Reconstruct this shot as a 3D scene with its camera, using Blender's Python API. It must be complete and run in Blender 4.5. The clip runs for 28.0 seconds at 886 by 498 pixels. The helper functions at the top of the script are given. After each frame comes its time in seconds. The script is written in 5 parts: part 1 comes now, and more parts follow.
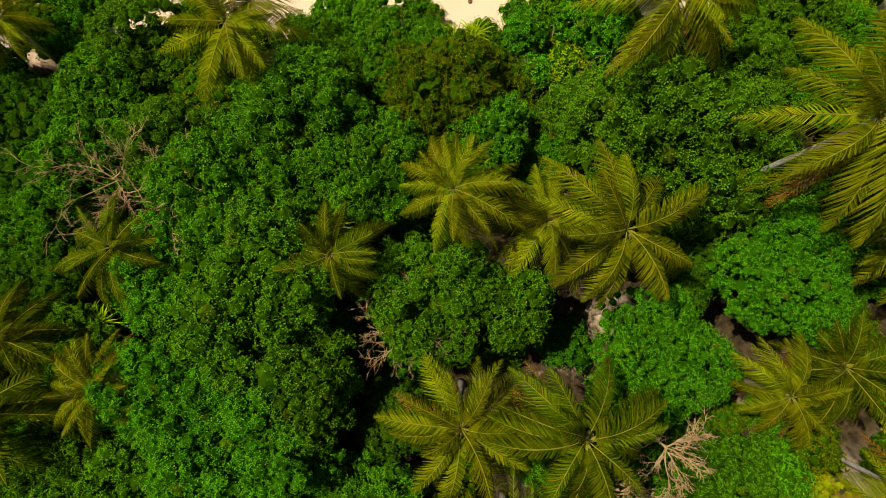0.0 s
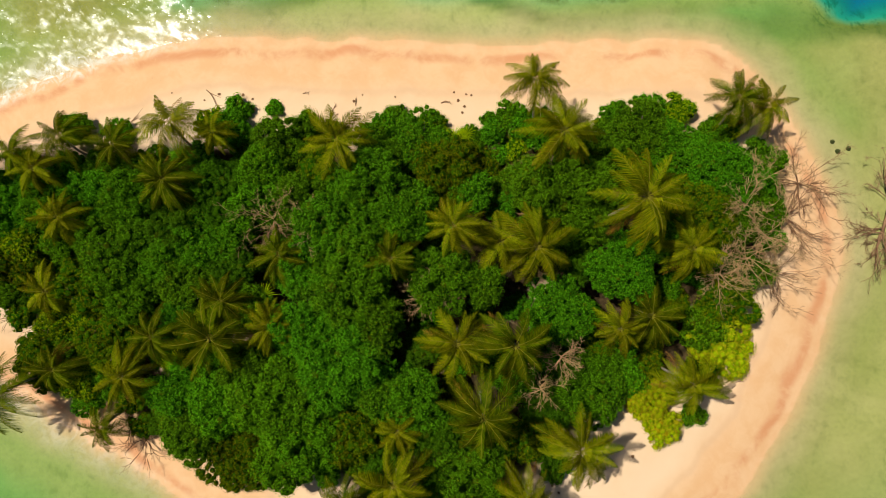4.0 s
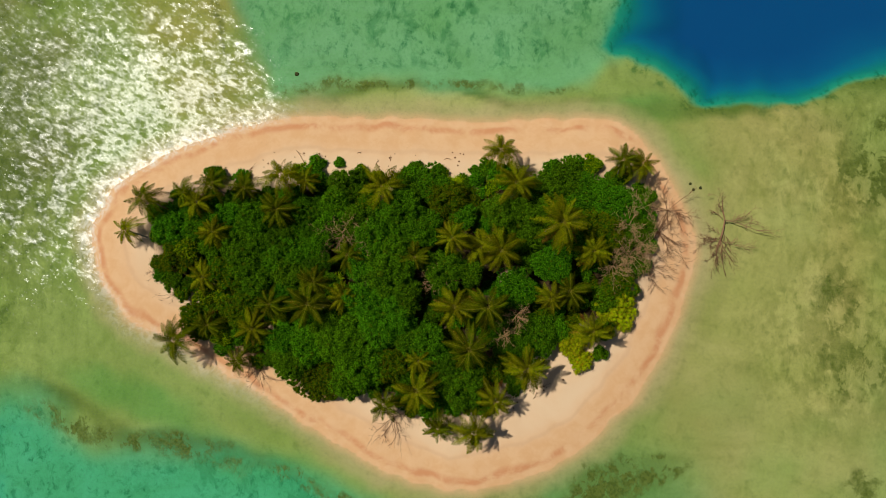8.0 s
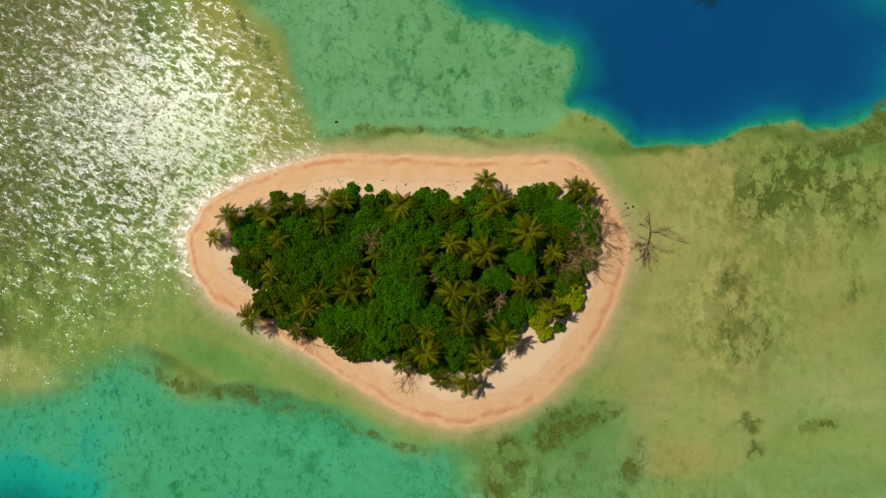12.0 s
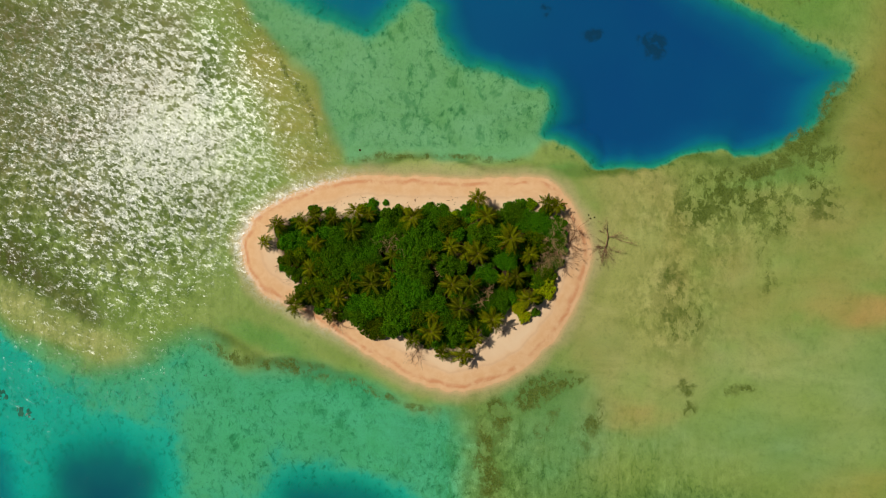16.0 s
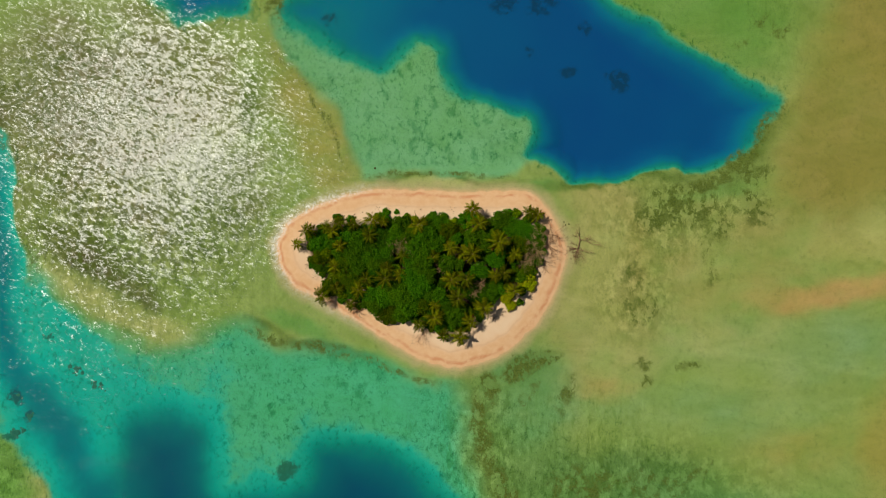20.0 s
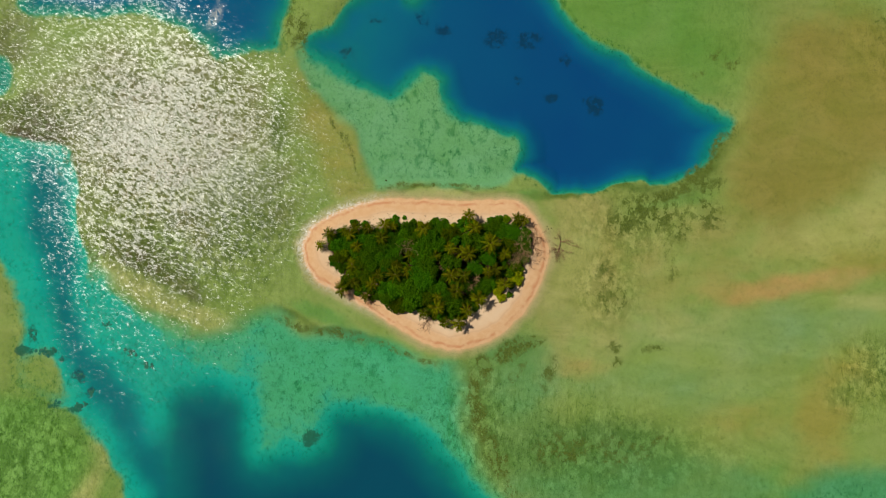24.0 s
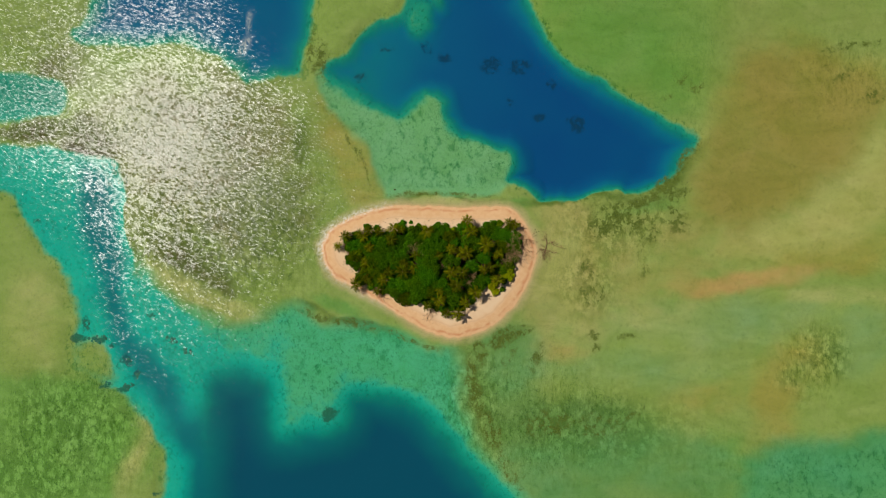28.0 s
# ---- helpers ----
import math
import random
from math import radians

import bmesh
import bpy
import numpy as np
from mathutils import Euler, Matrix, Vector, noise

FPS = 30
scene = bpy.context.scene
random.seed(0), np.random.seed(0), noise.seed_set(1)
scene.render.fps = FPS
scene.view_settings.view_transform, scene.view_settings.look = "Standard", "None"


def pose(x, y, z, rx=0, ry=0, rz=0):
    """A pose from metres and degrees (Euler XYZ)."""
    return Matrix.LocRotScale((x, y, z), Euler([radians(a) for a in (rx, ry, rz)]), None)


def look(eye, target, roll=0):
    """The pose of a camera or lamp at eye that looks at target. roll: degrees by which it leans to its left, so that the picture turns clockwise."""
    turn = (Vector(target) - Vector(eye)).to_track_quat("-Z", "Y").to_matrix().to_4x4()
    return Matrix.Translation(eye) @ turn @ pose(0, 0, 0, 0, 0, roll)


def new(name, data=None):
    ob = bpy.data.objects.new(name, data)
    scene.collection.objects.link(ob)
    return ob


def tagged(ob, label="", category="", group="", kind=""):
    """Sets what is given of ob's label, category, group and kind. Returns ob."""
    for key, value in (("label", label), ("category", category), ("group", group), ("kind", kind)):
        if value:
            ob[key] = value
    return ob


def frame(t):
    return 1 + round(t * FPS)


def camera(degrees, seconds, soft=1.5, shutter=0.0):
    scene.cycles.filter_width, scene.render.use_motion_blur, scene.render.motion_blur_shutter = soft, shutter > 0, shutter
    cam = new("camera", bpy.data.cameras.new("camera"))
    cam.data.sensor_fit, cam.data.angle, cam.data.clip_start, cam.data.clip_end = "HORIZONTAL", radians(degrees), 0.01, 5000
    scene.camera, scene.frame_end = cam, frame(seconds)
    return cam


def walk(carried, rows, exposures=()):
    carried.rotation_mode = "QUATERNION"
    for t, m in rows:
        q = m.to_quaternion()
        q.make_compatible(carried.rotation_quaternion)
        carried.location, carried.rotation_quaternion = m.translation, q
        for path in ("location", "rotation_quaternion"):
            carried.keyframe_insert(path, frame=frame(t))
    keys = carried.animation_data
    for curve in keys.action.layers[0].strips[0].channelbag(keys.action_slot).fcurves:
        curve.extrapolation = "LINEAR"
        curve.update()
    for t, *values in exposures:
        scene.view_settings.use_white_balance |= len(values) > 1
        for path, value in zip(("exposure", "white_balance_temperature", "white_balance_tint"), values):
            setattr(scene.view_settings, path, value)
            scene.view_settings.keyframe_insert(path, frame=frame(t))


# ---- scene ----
# A wooded coral islet on a reef flat. The camera rises almost straight up, tipped three degrees.
TIP, TURN = 3.006, 1.555
cam = camera(70, 28.0, soft=0.8)
walk(cam, [
    (0, pose(1.87, -1.63, 37.79, TIP, TURN)),
    (0.5, pose(1.88, -1.67, 40.26, TIP, TURN)),
    (1, pose(1.90, -1.71, 42.81, TIP, TURN)),
    (1.5, pose(1.94, -1.78, 45.65, TIP, TURN)),
    (2, pose(1.97, -1.85, 48.69, TIP, TURN)),
    (2.5, pose(2.01, -1.96, 52.20, TIP, TURN)),
    (3, pose(2.07, -2.12, 56.19, TIP, TURN)),
    (3.5, pose(2.15, -2.31, 60.84, TIP, TURN)),
    (5.5, pose(2.46, -3.19, 80.49, TIP, TURN)),
    (6, pose(2.53, -3.41, 85.33, TIP, TURN)),
    (7, pose(2.68, -3.82, 94.93, TIP, TURN)),
    (8, pose(2.85, -4.20, 104.38, TIP, TURN)),
    (9.5, pose(3.12, -4.74, 118.47, TIP, TURN)),
    (11, pose(3.38, -5.30, 132.79, TIP, TURN)),
    (12.5, pose(3.64, -5.85, 147.14, TIP, TURN)),
    (14.5, pose(3.95, -6.61, 166.10, TIP, TURN)),
    (16, pose(4.14, -7.12, 180.35, TIP, TURN)),
    (17.5, pose(4.39, -7.64, 194.79, TIP, TURN)),
    (19, pose(4.68, -8.27, 209.15, TIP, TURN)),
    (20.5, pose(4.98, -8.99, 223.28, TIP, TURN)),
    (21.5, pose(5.16, -9.45, 232.76, TIP, TURN)),
    (23.5, pose(5.44, -10.36, 251.85, TIP, TURN)),
    (25, pose(5.64, -11.04, 265.93, TIP, TURN)),
    (26.5, pose(5.79, -11.69, 280.04, TIP, TURN)),
    (28, pose(5.84, -12.32, 294.36, TIP, TURN)),
], exposures=[(0, 0.66), (0.3, 1.0), (0.4, 2.0), (0.7, 1.95), (1.0, 1.82), (2.0, 1.28), (3.0, 0.74), (4.5, 0.27), (6.0, -0.02), (12.0, -0.08), (28, -0.14)])

# ---- light: high sun in the west-north-west, clear sky ----
SUN_X, SUN_Y, SUN_Z = -0.4180, 0.2060, 0.8848
world = bpy.data.worlds.new("sky")
scene.world = world
world.use_nodes = True
sky = world.node_tree.nodes.new("ShaderNodeTexSky")
sky.sky_type, sky.sun_disc = "NISHITA", False
sky.sun_elevation, sky.sun_rotation = math.asin(SUN_Z), math.atan2(SUN_X, SUN_Y)
back = world.node_tree.nodes["Background"]
back.inputs["Strength"].default_value = 0.032
world.node_tree.links.new(sky.outputs[0], back.inputs["Color"])
lamp = bpy.data.lights.new("sun", "SUN")
lamp.energy, lamp.angle, lamp.color = 3.6, radians(0.53), (1.0, 0.95, 0.86)
sun = new("sun", lamp)
sun.matrix_world = look((SUN_X * 400, SUN_Y * 400, SUN_Z * 400), (0, 0, 0))


# ---- materials ----
class Nodes:
    """A small hand to write node trees with."""

    def __init__(self, name):
        self.mat = bpy.data.materials.new(name)
        self.mat.use_nodes = True
        self.tree = self.mat.node_tree
        self.tree.nodes.clear()
        self.out = self.add("ShaderNodeOutputMaterial")

    def add(self, kind, **given):
        node = self.tree.nodes.new(kind)
        for key, value in given.items():
            setattr(node, key, value)
        return node

    def link(self, a, b):
        self.tree.links.new(a, b)

    def put(self, socket, value):
        if isinstance(value, bpy.types.NodeSocket):
            self.link(value, socket)
        else:
            socket.default_value = value

    def coords(self, scale=(1, 1, 1), turn=0.0, space="Object"):
        c = self.add("ShaderNodeTexCoord")
        m = self.add("ShaderNodeMapping")
        m.inputs["Scale"].default_value = scale
        m.inputs["Rotation"].default_value = (0, 0, radians(turn))
        self.link(c.outputs[space], m.inputs["Vector"])
        return m.outputs[0]

    def noise(self, scale, detail=4.0, rough=0.55, vector=None, warp=0.0):
        n = self.add("ShaderNodeTexNoise")
        n.inputs["Scale"].default_value, n.inputs["Detail"].default_value = scale, detail
        n.inputs["Roughness"].default_value, n.inputs["Distortion"].default_value = rough, warp
        if vector is not None:
            self.link(vector, n.inputs["Vector"])
        return n.outputs["Fac"]

    def ramp(self, fac, stops):
        r = self.add("ShaderNodeValToRGB")
        while len(r.color_ramp.elements) < len(stops):
            r.color_ramp.elements.new(0.5)
        for e, (at, col) in zip(r.color_ramp.elements, stops):
            e.position = at
            e.color = (*col, 1) if len(col) == 3 else col
        self.put(r.inputs[0], fac)
        return r.outputs["Color"]

    def mix(self, fac, a, b, blend="MIX"):
        m = self.add("ShaderNodeMix", data_type="RGBA", blend_type=blend)
        self.put(m.inputs[0], fac)
        for socket, value in ((m.inputs[6], a), (m.inputs[7], b)):
            if isinstance(value, tuple) and len(value) == 3:
                value = (*value, 1)
            self.put(socket, value)
        return m.outputs[2]

    def math(self, op, a, b=0.0, clamp=False):
        m = self.add("ShaderNodeMath", operation=op, use_clamp=clamp)
        self.put(m.inputs[0], a)
        self.put(m.inputs[1], b)
        return m.outputs[0]

    def span(self, value, lo, hi, to_lo=0.0, to_hi=1.0):
        m = self.add("ShaderNodeMapRange", interpolation_type="SMOOTHSTEP")
        self.put(m.inputs[0], value)
        for i, v in enumerate((lo, hi, to_lo, to_hi)):
            m.inputs[i + 1].default_value = v
        return m.outputs[0]

    def attr(self, name):
        return self.add("ShaderNodeAttribute", attribute_name=name).outputs["Fac"]

    def bump(self, height, strength, distance, normal=None):
        b = self.add("ShaderNodeBump")
        b.inputs["Strength"].default_value, b.inputs["Distance"].default_value = strength, distance
        self.link(height, b.inputs["Height"])
        if normal is not None:
            self.link(normal, b.inputs["Normal"])
        return b.outputs[0]

    def solid(self, color, rough, normal=None, spec=0.5, metal=0.0):
        p = self.add("ShaderNodeBsdfPrincipled")
        self.put(p.inputs["Base Color"], color)
        self.put(p.inputs["Roughness"], rough)
        p.inputs["Specular IOR Level"].default_value = spec
        p.inputs["Metallic"].default_value = metal
        if normal is not None:
            self.link(normal, p.inputs["Normal"])
        return p.outputs[0]

    def done(self, shader):
        self.link(shader, self.out.inputs["Surface"])
        return self.mat


def leaf_material(name, low, high, old, gloss=0.55, through_share=0.18, shine=0.01, play=0.15):
    """Leaves: each one its own shade between low and high, a few gone old; light comes through them."""
    n = Nodes(name)
    g = n.add("ShaderNodeNewGeometry").outputs["Random Per Island"]
    o = n.add("ShaderNodeObjectInfo").outputs["Random"]
    col = n.mix(g, low, high)
    col = n.mix(n.span(n.noise(0.5, 2.0, vector=n.coords(space="Object")), 0.35, 0.7), col, n.mix(0.5, col, high))
    col = n.mix(n.math("GREATER_THAN", g, 0.975), col, old)
    h = n.add("ShaderNodeHueSaturation")
    n.put(h.inputs["Hue"], n.span(o, 0, 1, 0.485, 0.51))
    n.put(h.inputs["Value"], n.span(o, 0, 1, 1 - play, 1 + play))
    n.link(col, h.inputs["Color"])
    face = n.solid(h.outputs[0], gloss, spec=shine)
    t = n.add("ShaderNodeBsdfTranslucent")
    n.link(h.outputs[0], t.inputs["Color"])
    m = n.add("ShaderNodeMixShader")
    m.inputs[0].default_value = through_share
    n.link(face, m.inputs[1])
    n.link(t.outputs[0], m.inputs[2])
    return n.done(m.outputs[0])


LEAF_GREEN = leaf_material("leaf_green", (0.040, 0.142, 0.0030), (0.114, 0.300, 0.0060), (0.22, 0.28, 0.003))
LEAF_DEEP = leaf_material("leaf_deep", (0.026, 0.092, 0.0030), (0.066, 0.185, 0.0050), (0.12, 0.13, 0.003))
LEAF_FRESH = leaf_material("leaf_fresh", (0.055, 0.190, 0.0030), (0.135, 0.350, 0.0060), (0.25, 0.32, 0.003))
LEAF_LIME = leaf_material("leaf_lime", (0.140, 0.220, 0.0010), (0.300, 0.390, 0.0020), (0.40, 0.30, 0.004))
LEAF_OLIVE = leaf_material("leaf_olive", (0.062, 0.095, 0.0008), (0.155, 0.190, 0.002), (0.25, 0.17, 0.006))
LEAF_YELLOW = leaf_material("leaf_yellow", (0.25, 0.255, 0.003), (0.47, 0.43, 0.010), (0.42, 0.28, 0.004))
# darker leaf colour for crown cores: their inner shade put into the colour
LEAF_CORE_SHADE = leaf_material("leaf_core_shade", (0.013, 0.046, 0.0008), (0.034, 0.098, 0.0012), (0.05, 0.08, 0.002), 0.7, 0.1)
FROND_GREEN = leaf_material("frond_green", (0.050, 0.080, 0.0010), (0.245, 0.250, 0.003), (0.30, 0.22, 0.004), 0.6, 0.34, 0.0, 0.34)
FROND_DARK = leaf_material("frond_dark", (0.026, 0.056, 0.0010), (0.135, 0.155, 0.002), (0.18, 0.14, 0.004), 0.6, 0.34, 0.0, 0.34)
FROND_BROWN = leaf_material("frond_brown", (0.15, 0.068, 0.007), (0.29, 0.14, 0.015), (0.10, 0.05, 0.01), 0.7, 0.15, 0.05)


def bark_material(name, dark, pale, ring=0.0):
    n = Nodes(name)
    c = n.coords((1, 1, 4) if ring == 0 else (1, 1, 9))
    a = n.noise(6.0 if ring == 0 else 3.0, 5.0, 0.65, c)
    b = n.noise(0.8, 3.0, 0.5, n.coords())
    col = n.mix(n.span(a, 0.3, 0.7), dark, pale)
    col = n.mix(n.span(b, 0.45, 0.7), col, n.mix(0.6, col, pale))
    return n.done(n.solid(col, 0.85, n.bump(a, 0.6, 0.02), spec=0.2))


MIDRIB = bark_material("frond_midrib", (0.14, 0.135, 0.006), (0.27, 0.235, 0.012))
BARK_PALM = bark_material("bark_palm", (0.12, 0.095, 0.065), (0.34, 0.29, 0.23), ring=1.0)
BARK_TREE = bark_material("bark_tree", (0.07, 0.05, 0.035), (0.22, 0.17, 0.12))
WOOD_BLEACHED = bark_material("wood_bleached", (0.22, 0.125, 0.045), (0.50, 0.33, 0.145))
WOOD_BROWN = bark_material("wood_brown", (0.105, 0.052, 0.024), (0.31, 0.165, 0.080))
WOOD_DRIFT = bark_material("wood_drift", (0.14, 0.070, 0.034), (0.32, 0.185, 0.095))


def ground_material():
    """Coral sand, its tide lines, the leaf litter under the trees and the sea bed, whose colour takes on the water's
    turquoise and blue by depth.
    """
    n = Nodes("coral_sand_and_tinted_bed")
    depth, inland, litter, weed, clumps, heads, swash_and_streak, pool_tint, grain, clear = (n.attr(a) for a in ("depth", "inland", "litter", "weed", "clumps", "heads", "swash_and_streak", "pool_tint", "grain", "clear"))
    bed = n.add("ShaderNodeAttribute", attribute_name="bed").outputs["Color"]
    fine = n.noise(2.2, 6.0, 0.65, n.coords())
    wide = n.noise(0.11, 4.0, 0.55, n.coords(), 0.4)
    broad = n.noise(0.028, 5.0, 0.6, n.coords(), 0.8)
    drawn = n.noise(0.06, 6.0, 0.62, n.coords((0.65, 1.35, 1), 28), 1.2)
    mott = n.noise(0.42, 6.0, 0.68, n.coords((1, 1, 1), 35), 0.3)
    spots = n.noise(0.75, 5.0, 0.7, n.coords((1, 0.7, 1), 20), 0.4)
    # dry sand, and the coral-coloured lines left by the tide
    dry = n.mix(n.span(wide, 0.3, 0.7), (0.71, 0.485, 0.285), (0.75, 0.545, 0.340))
    wet = n.mix(n.span(mott, 0.35, 0.65), (0.68, 0.400, 0.195), (0.72, 0.455, 0.240))
    shift = n.math("ADD", inland, n.math("MULTIPLY", n.math("SUBTRACT", wide, 0.5), 3.0))
    sand = n.mix(n.span(shift, 3.5, 8.0), wet, dry)
    line = n.math("MULTIPLY", n.span(shift, 0.7, 1.4), n.span(shift, 2.6, 1.6), True)
    line = n.math("MULTIPLY", line, n.span(n.noise(0.16, 5.0, 0.7, n.coords(), 0.5), 0.36, 0.62), True)
    sand = n.mix(n.math("MULTIPLY", line, 0.8), sand, (0.58, 0.25, 0.11))
    crest = n.math("MULTIPLY", n.span(shift, 5.0, 5.5), n.span(shift, 6.2, 5.6), True)
    sand = n.mix(n.math("MULTIPLY", crest, 0.3), sand, (0.58, 0.36, 0.21))
    sand = n.mix(n.span(fine, 0.62, 0.8, 0.0, 0.25), sand, (0.40, 0.26, 0.16))
    soil = n.mix(n.span(fine, 0.35, 0.65), (0.022, 0.016, 0.006), (0.070, 0.044, 0.018))
    sand = n.mix(n.math("MULTIPLY", litter, n.span(mott, 0.2, 0.45), True), sand, soil)
    # under water: the water's tint painted on by depth, then what lies on it
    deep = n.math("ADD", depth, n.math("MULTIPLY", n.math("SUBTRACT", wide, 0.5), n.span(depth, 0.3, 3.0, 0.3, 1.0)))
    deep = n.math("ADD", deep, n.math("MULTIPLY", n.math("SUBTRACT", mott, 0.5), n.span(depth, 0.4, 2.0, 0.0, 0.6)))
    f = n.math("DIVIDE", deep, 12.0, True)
    water_tint = n.ramp(f, [(0.0, (0.10, 0.40, 0.16)), (0.17, (0.075, 0.410, 0.215)), (0.22, (0.014, 0.430, 0.300)), (0.29, (0.002, 0.390, 0.310)), (0.40, (0.001, 0.190, 0.205)), (0.60, (0.0005, 0.080, 0.172)), (1.0, (0.0003, 0.050, 0.185))])
    lagoon_tint = n.ramp(f, [(0.0, (0.10, 0.36, 0.14)), (0.17, (0.060, 0.350, 0.170)), (0.23, (0.012, 0.270, 0.170)), (0.31, (0.003, 0.188, 0.168)), (0.42, (0.001, 0.140, 0.225)), (0.60, (0.0005, 0.088, 0.215)), (1.0, (0.0003, 0.053, 0.195))])
    water_tint = n.mix(n.span(broad, 0.38, 0.64, 0.0, 0.3), water_tint, n.mix(1.0, water_tint, (0.8, 0.66, 0.66), "MULTIPLY"))
    water_tint = n.mix(n.span(drawn, 0.46, 0.66, 0.0, 0.3), water_tint, n.mix(1.0, water_tint, (0.8, 0.72, 0.74), "MULTIPLY"))
    water_tint = n.mix(clear, lagoon_tint, water_tint)
    # the pool's darker water tint, also put into the bed's colour
    water_tint = n.mix(n.math("MULTIPLY", pool_tint, n.span(deep, 1.9, 3.2)), water_tint, n.ramp(f, [(0.20, (0.006, 0.300, 0.165)), (0.30, (0.003, 0.175, 0.105)), (0.42, (0.001, 0.120, 0.130)), (0.62, (0.0004, 0.070, 0.120))]))
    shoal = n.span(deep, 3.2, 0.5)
    # what lies on the shallow bed, with drifts, mottles and grain of three sizes
    flat = n.mix(n.span(deep, 0.42, 0.03, 0.0, 0.85), bed, (0.50, 0.40, 0.20))
    flat = n.mix(n.span(broad, 0.36, 0.64, 0.0, 0.55), flat, n.mix(1.0, flat, (0.86, 0.97, 0.74), "MULTIPLY"))
    flat = n.mix(n.span(drawn, 0.40, 0.66, 0.0, 0.50), flat, n.mix(1.0, flat, (0.72, 0.80, 0.62), "MULTIPLY"))
    flat = n.mix(n.span(drawn, 0.44, 0.26, 0.0, 0.45), flat, n.mix(1.0, flat, (1.18, 1.14, 1.22), "MULTIPLY"))
    rugged = n.math("MULTIPLY", n.math("MAXIMUM", grain, 0.3), n.span(wide, 0.25, 0.65, 0.35, 1.0), True)
    flat = n.mix(n.math("MULTIPLY", rugged, n.span(mott, 0.50, 0.70)), flat, n.mix(1.0, flat, (0.50, 0.58, 0.44), "MULTIPLY"))
    flat = n.mix(n.math("MULTIPLY", rugged, n.span(spots, 0.54, 0.66)), flat, n.mix(1.0, flat, (0.44, 0.56, 0.46), "MULTIPLY"))
    flat = n.mix(n.math("MULTIPLY", rugged, n.span(spots, 0.46, 0.34, 0.0, 0.7)), flat, n.mix(1.0, flat, (1.35, 1.28, 1.40), "MULTIPLY"))
    net = n.noise(0.30, 5.0, 0.65, n.coords((1.5, 0.55, 1), 20), 0.9)
    flat = n.mix(n.math("MULTIPLY", grain, n.span(net, 0.50, 0.66, 0.0, 0.8)), flat, n.mix(1.0, flat, (0.58, 0.66, 0.42), "MULTIPLY"))
    flat = n.mix(n.math("MULTIPLY", grain, n.span(net, 0.47, 0.34, 0.0, 0.7)), flat, n.mix(1.0, flat, (1.35, 1.28, 1.40), "MULTIPLY"))
    flat = n.mix(n.span(fine, 0.35, 0.75, 0.0, 0.30), flat, n.mix(1.0, flat, (0.62, 0.68, 0.60), "MULTIPLY"))
    flat = n.mix(n.span(deep, 1.75, 2.75), flat, water_tint)
    speck = n.math("MULTIPLY", n.span(n.noise(0.62, 6.0, 0.72, n.coords((1, 0.8, 1), 50), 0.3), 0.50, 0.66), n.math("MULTIPLY", n.span(deep, 1.0, 1.6), n.span(deep, 5.0, 2.8)))
    flat = n.mix(n.math("MULTIPLY", speck, n.span(wide, 0.3, 0.6, 0.35, 1.0)), flat, n.mix(1.0, flat, (0.40, 0.60, 0.53), "MULTIPLY"))
    blotch = n.math("MULTIPLY", n.span(n.noise(0.26, 7.0, 0.68, n.coords((1, 0.7, 1), 65), 0.4), 0.52, 0.64), n.math("MULTIPLY", n.span(deep, 1.1, 1.6), n.span(deep, 3.4, 2.0)))
    flat = n.mix(n.math("MULTIPLY", blotch, n.span(broad, 0.32, 0.56, 0.2, 0.85)), flat, n.mix(1.0, flat, (0.42, 0.64, 0.55), "MULTIPLY"))
    def over(amount, strength, colour):
        nonlocal flat
        flat = n.mix(n.math("MULTIPLY", n.math("MULTIPLY", amount, shoal), strength, True), flat, colour)
    # clumped coral rubble: pale heads with green between them
    cell = n.add("ShaderNodeTexVoronoi", feature="F1")
    cell.inputs["Scale"].default_value, cell.inputs["Detail"].default_value = 0.30, 0.0
    bend = n.add("ShaderNodeVectorMath", operation="ADD")
    stray = n.add("ShaderNodeTexNoise")
    stray.inputs["Scale"].default_value, stray.inputs["Detail"].default_value = 0.5, 4.0
    spread = n.add("ShaderNodeVectorMath", operation="SCALE")
    spread.inputs["Scale"].default_value = 3.2
    n.link(n.coords(), stray.inputs["Vector"])
    n.link(stray.outputs["Color"], spread.inputs[0])
    n.link(n.coords((1.0, 0.7, 1), 25), bend.inputs[0])
    n.link(spread.outputs[0], bend.inputs[1])
    n.link(bend.outputs[0], cell.inputs["Vector"])
    lump = n.span(n.math("ADD", cell.outputs["Distance"], n.math("MULTIPLY", n.math("SUBTRACT", spots, 0.5), 1.5)), 0.75, 0.20)
    over(n.math("MULTIPLY", clumps, n.math("SUBTRACT", 1.0, lump)), 0.75, n.mix(1.0, flat, (0.50, 0.58, 0.42), "MULTIPLY"))
    over(n.math("MULTIPLY", clumps, n.span(lump, 0.3, 1.0)), 0.6, n.mix(1.0, flat, (1.24, 1.20, 1.28), "MULTIPLY"))
    ragged = n.math("ADD", weed, n.math("MULTIPLY", n.math("SUBTRACT", n.noise(0.20, 8.0, 0.70, n.coords(), 0.6), 0.5), 2.4))
    ragged = n.math("ADD", ragged, n.math("MULTIPLY", n.math("SUBTRACT", spots, 0.5), 1.0))
    patch = n.math("MULTIPLY", n.math("MULTIPLY", n.span(ragged, 0.12, 1.0), n.span(weed, 0.03, 0.4)), n.math("SUBTRACT", 1.0, n.math("MULTIPLY", n.span(lump, 0.25, 0.7), 0.7)))
